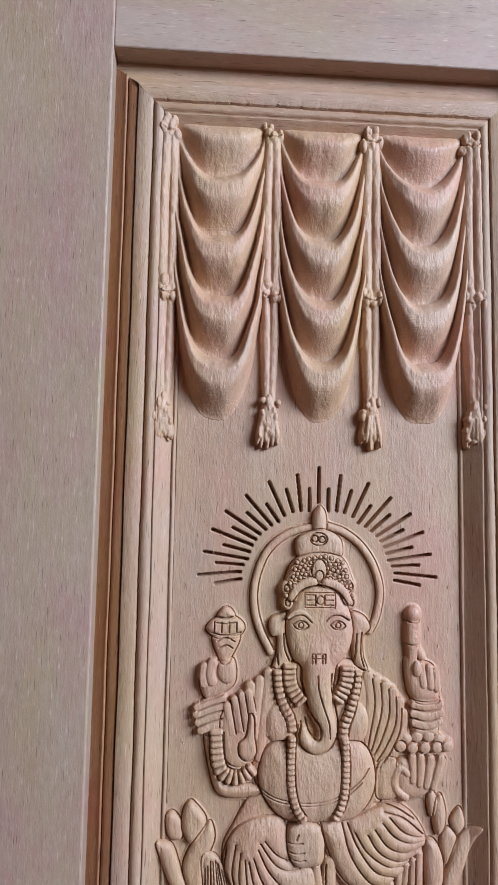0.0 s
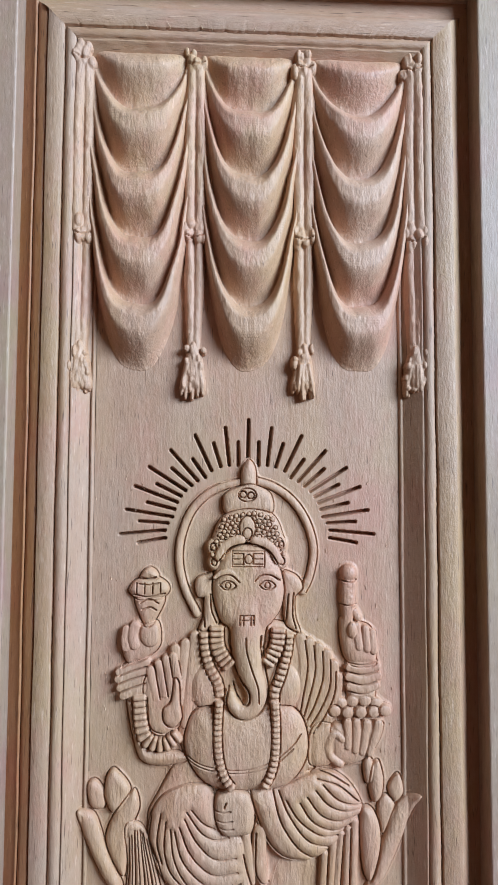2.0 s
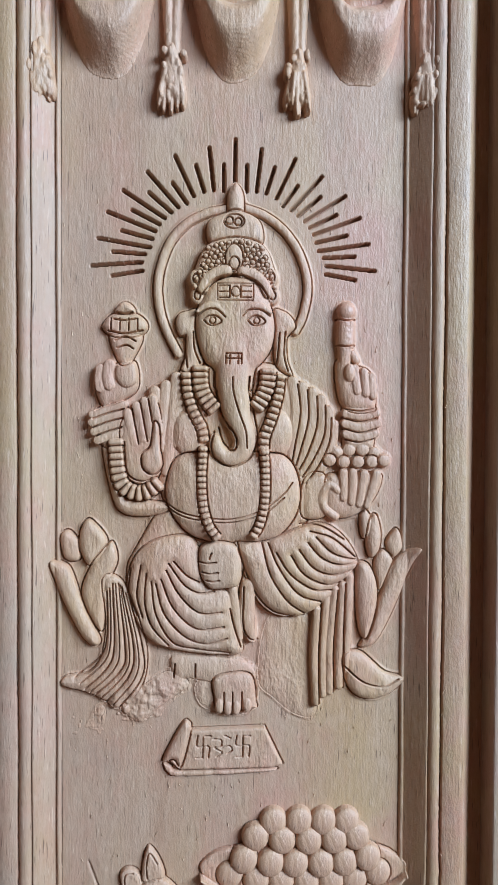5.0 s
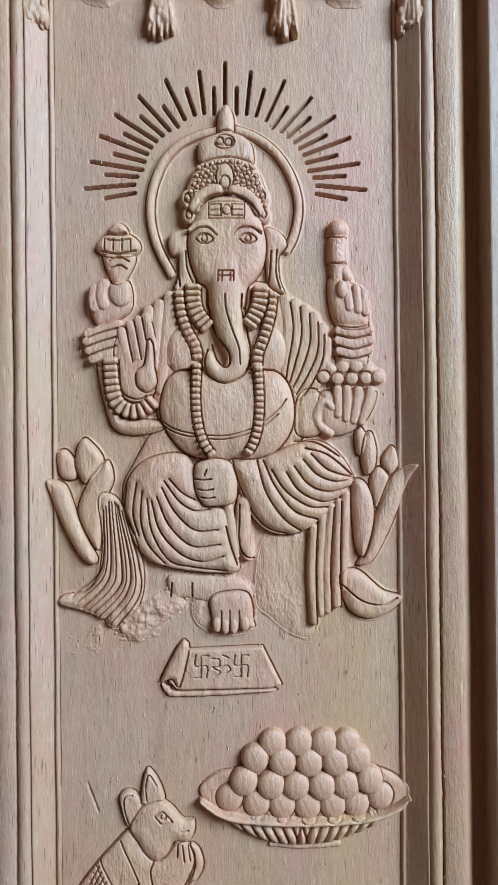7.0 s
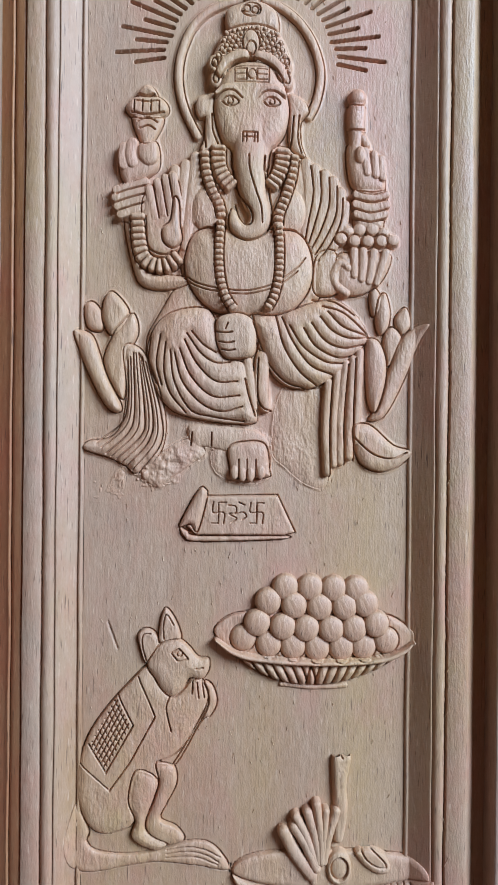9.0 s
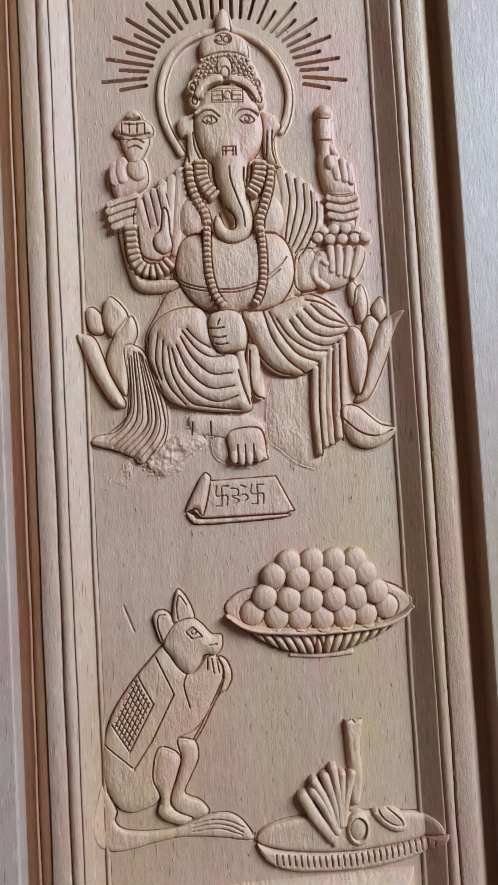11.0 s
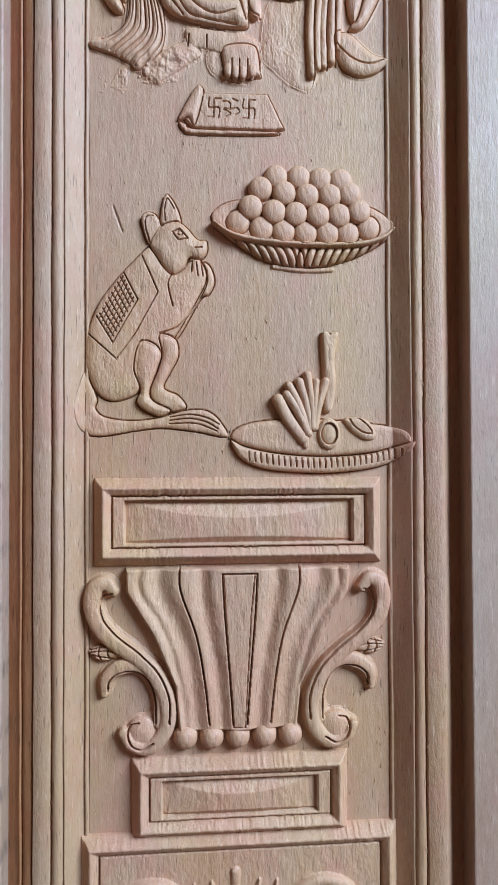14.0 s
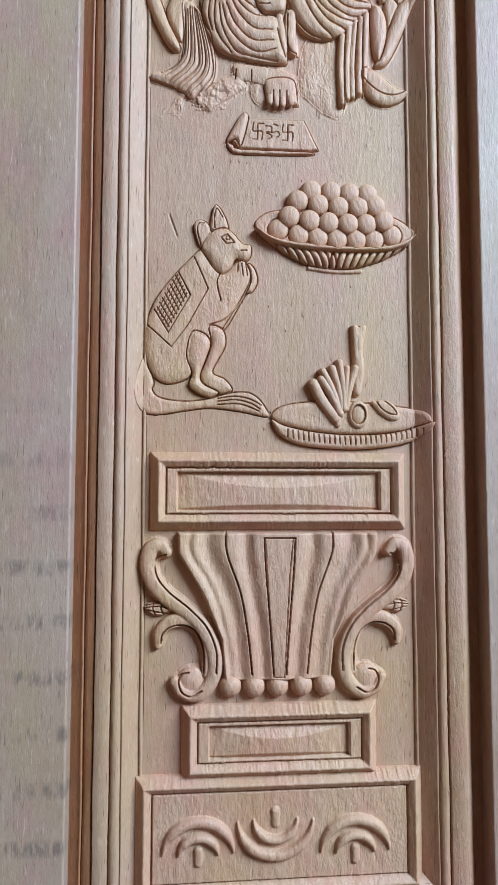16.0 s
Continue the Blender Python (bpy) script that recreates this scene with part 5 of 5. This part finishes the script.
def urn():
    r = Relief(-112, 108, 505, 682, 0.6)
    r.body([(-106.9, 673.7), (100.8, 673.0), (99.8, 650.1), (76.7, 610.5), (54.9, 563.2), (50.8, 523.3), (-58.2, 523.0), (-61.8, 565.3), (-81.8, 612.3), (-105.7, 651.4)], 10.5, 3, corners=True)
    # hollow channels between the ribs
    for path, reach, deep in (([(-76, 676), (-75, 651), (-60, 620), (-48, 585), (-41, 528)], 10, 6.0), ([(-37, 676), (-36.4, 648), (-29.5, 612), (-22.5, 570), (-18.5, 528)], 7.5, 5.0), ([(-93, 676), (-93, 652), (-72, 616), (-57.5, 570), (-52, 528)], 3.6, 2.4)):
        for line in (path, mirrored(path)):
            p = smooth(line)
            w = r.window(p, 2.4 * reach)
            d, _ = r.distance(p, w)
            r.H[w] = np.where(r.H[w] > 1, np.maximum(r.H[w] - deep * np.exp(-((d / reach) ** 2)), 1.2), r.H[w])
    r.body([(-17.5, 666.5), (11.5, 666.4), (8.0, 632.3), (2.2, 527.4), (-8.5, 527.7), (-15.5, 632.5)], 9.4, 3, corners=True)
    for path in ([(-18.2, 667.1), (-16.4, 632.5), (-12.6, 585.3), (-8.6, 529.8)], [(-57.4, 674.5), (-56.2, 651.6), (-42.4, 611.9), (-34.8, 570.0), (-30.4, 530.3)]):
        for line in (path, mirrored(path)):
            r.cut(line, 1.0, 6.0)
    r.cut([(-18.2, 667.1), (13.8, 667.0)], 0.8, 4.0)
    r.skirt(2.0, 2.6)
    r.rough(7, 0.3)
    body = carved("fluted_urn", r, door, "carved fluted urn flaring upwards above a row of balls")
    ball = Relief(-12, 12, -12, 12, 0.8)
    ball.ball(0, 0, 11.2, 11.2, 10, 2.0, 0.5)
    ball.rough(3, 0.5)
    me = ball.mesh("urn_ball")
    for x, z in URN_BALLS:
        ob = part("urn_ball", me, CARVED, body)
        ob.location = (x / 1000, 0, z / 1000)


URN_BALLS = [(-52.2, 518.8), (-28.2, 518.2), (-4.1, 518.2), (20.6, 518.1), (44.5, 518.0)]


def scroll_ornament(flip):
    r = Relief(-152, -52, 500, 682, 0.6) if not flip else Relief(48, 148, 500, 682, 0.6)
    turn = mirrored if flip else np.array
    r.ridge(turn([(-116.9, 653.1), (-124.1, 660.3), (-133.3, 656.3), (-136.2, 641.3), (-131.0, 624.2), (-118.6, 609.6), (-100.1, 596.0), (-82.5, 580.2), (-71.1, 559.2), (-67.8, 539.4), (-72.9, 521.9), (-86.2, 510.8), (-100.5, 514.3), (-107.8, 524.8)]), (5, 7, 8, 8, 8, 7.6, 7.6, 7.6, 7, 6, 5), 8, 2.5, 0.24)
    r.ridge(turn([(-125.4, 560.2), (-123.4, 573.6), (-113.3, 583.2), (-97.0, 585.6), (-82.5, 576.0), (-75.2, 556.2), (-76.0, 531.8)]), (3.5, 6, 7, 7, 6.5, 6, 5), 6.5, 2.0, 0.24)
    x, z = turn(SCROLL_EYE)[0]
    r.ball(x, z, 15, 15, 7, 1)
    for line in ([(-117.9, 651.0), (-127.1, 648.0), (-129.0, 638.7), (-124.9, 625.7), (-112.5, 611.6), (-94.0, 596.9), (-76.4, 578.0), (-66.9, 555.0), (-66.7, 533.2)], [(-94.5, 533.3), (-101.7, 530.8), (-104.2, 523.7), (-100.5, 514.3), (-91.3, 510.4), (-81.1, 515.9)], [(-122.3, 562.2), (-120.4, 572.5), (-110.2, 579.6), (-95.9, 579.3), (-84.5, 569.8), (-79.3, 552.6), (-79.1, 532.4)]):
        r.cut(turn(line), 1.1, 5.5)
    r.skirt(3.6, 3.4)
    r.rough(6, 0.3)
    return carved("scroll_ornament", r, door, "carved double scroll curling out from the urn")


SCROLL_EYE = [(-91.4, 523.4)]


def bud(flip):
    r = Relief(-152, -98, 582, 626, 0.6) if not flip else Relief(94, 148, 582, 626, 0.6)
    turn = mirrored if flip else np.array
    r.body(turn([(-139.9, 598.6), (-128.8, 604.6), (-116.0, 602.4), (-105.3, 598.1), (-106.3, 594.0), (-115.9, 591.0), (-128.7, 589.1)]), 6, 6, line=1.0)
    for line in ([(-137.9, 599.6), (-126.2, 602.5), (-113.5, 602.4)], [(-137.9, 598.0), (-123.6, 598.9), (-106.3, 596.1)], [(-135.8, 595.4), (-124.6, 593.2), (-113.4, 591.0)], [(-128.8, 604.6), (-130.8, 597.4), (-127.6, 589.1)], [(-120.6, 603.5), (-122.6, 597.3), (-119.5, 590.0)]):
        r.cut(turn(line), 0.7, 2.4)
    carved("bud_ornament", r, door, "small carved bud on a scroll")


# ---- frayed splinters left on the edges ----
def splinters():
    for x, z, y, size, lean in SPLINTERS:
        curve = along([(0, 0), (size * 0.2 * lean, size * 0.45), (size * 0.5 * lean, size)], size / 7)
        bm = bmesh.new()
        rows = []
        for k, (px, pz) in enumerate(curve):
            w = 0.00035 * (1 - 0.8 * k / (len(curve) - 1))
            lift = 0.0015 * (k / (len(curve) - 1)) ** 2
            rows.append([bm.verts.new((x / 1000 + px / 1000 + a * w, y - lift + c * w, z / 1000 + pz / 1000)) for a, c in ((-1, 0), (0, -1), (1, 0), (0, 1))])
        for low, high in zip(rows[:-1], rows[1:]):
            for k in range(4):
                bm.faces.new((low[k], low[(k + 1) % 4], high[(k + 1) % 4], high[k]))
        bmesh.ops.recalc_face_normals(bm, faces=bm.faces[:])
        part("splinter", bm, PALE, door, "pale frayed wood splinter")


def torn_fibres():
    """Short fibres that the cutter tore up on the sunk ground, too many to count."""
    bm = bmesh.new()
    for _ in range(650):
        x, z, size = RNG.uniform(-165, 165) / 1000, RNG.uniform(320, 1560) / 1000, RNG.uniform(2, 7) / 1000
        lean, w = RNG.uniform(-0.4, 0.4), RNG.uniform(0.00015, 0.00042)
        tip = bm.verts.new((x + lean * size, -0.0009, z + size))
        foot = [bm.verts.new((x + a * w, c, z)) for a, c in ((-1, 0.0002), (0, -0.0005), (1, 0.0002))]
        for k in range(3):
            bm.faces.new((foot[k], foot[(k + 1) % 3], tip))
    bmesh.ops.recalc_face_normals(bm, faces=bm.faces[:])
    tagged(part("torn_fibre", bm, PALE, door), "pale torn wood fibres on the carved ground", kind="stuff")


PALE = wood("splinter_wood", (0.70, 0.55, 0.40), (0.62, 0.46, 0.32), (0.70, 0.58, 0.46), streak=0.3, bump=0.2)
SPLINTERS = [(170.5 + RNG.uniform(-1.5, 1.0), z, -0.0166, RNG.uniform(4, 12), RNG.choice((-1, 1))) for z in (1146, 1128, 1012, 968, 930, 840, 802, 752, 640, 566, 505, 1240, 1380, 410)]
SPLINTERS += [(RNG.uniform(-160, 160), 1957.5, -0.0166, RNG.uniform(3, 7), RNG.choice((-1, 1))) for _ in range(8)]
SPLINTERS += [(RNG.uniform(-197, -190), RNG.uniform(420, 960), -0.009, RNG.uniform(4, 9), RNG.choice((-1, 1))) for _ in range(16)]
SPLINTERS += [(RNG.uniform(150, 200), RNG.uniform(262, 280), -0.006, RNG.uniform(4, 10), RNG.choice((-1, 1))) for _ in range(9)]


def build_door():
    door_boards()
    mouldings()
    for k in range(3):
        swag(k)
    for k in range(4):
        cord(k)
    seated_figure()
    prayer_mat()
    mouse()
    sweet_bowl()
    offering_plate()
    framed_block("pedestal_block", BLOCK_1, "carved framed block with a hollowed field, top of the pedestal", cushion)
    framed_block("pedestal_block", BLOCK_2, "small carved framed block under the urn", cushion)
    framed_block("pedestal_base", BLOCK_3, "carved framed base block with arches and knobs", arches)
    urn()
    for flip in (False, True):
        scroll_ornament(flip)
        bud(flip)
    panel_ground()
    splinters()
    torn_fibres()


BLOCK_1 = [(-135.1, 755.5), (132.2, 675.1)]
BLOCK_2 = [(-101.5, 500.9), (98.5, 427.7)]
BLOCK_3 = [(-146.3, 433.4), (144.9, 313.9)]
build_door()
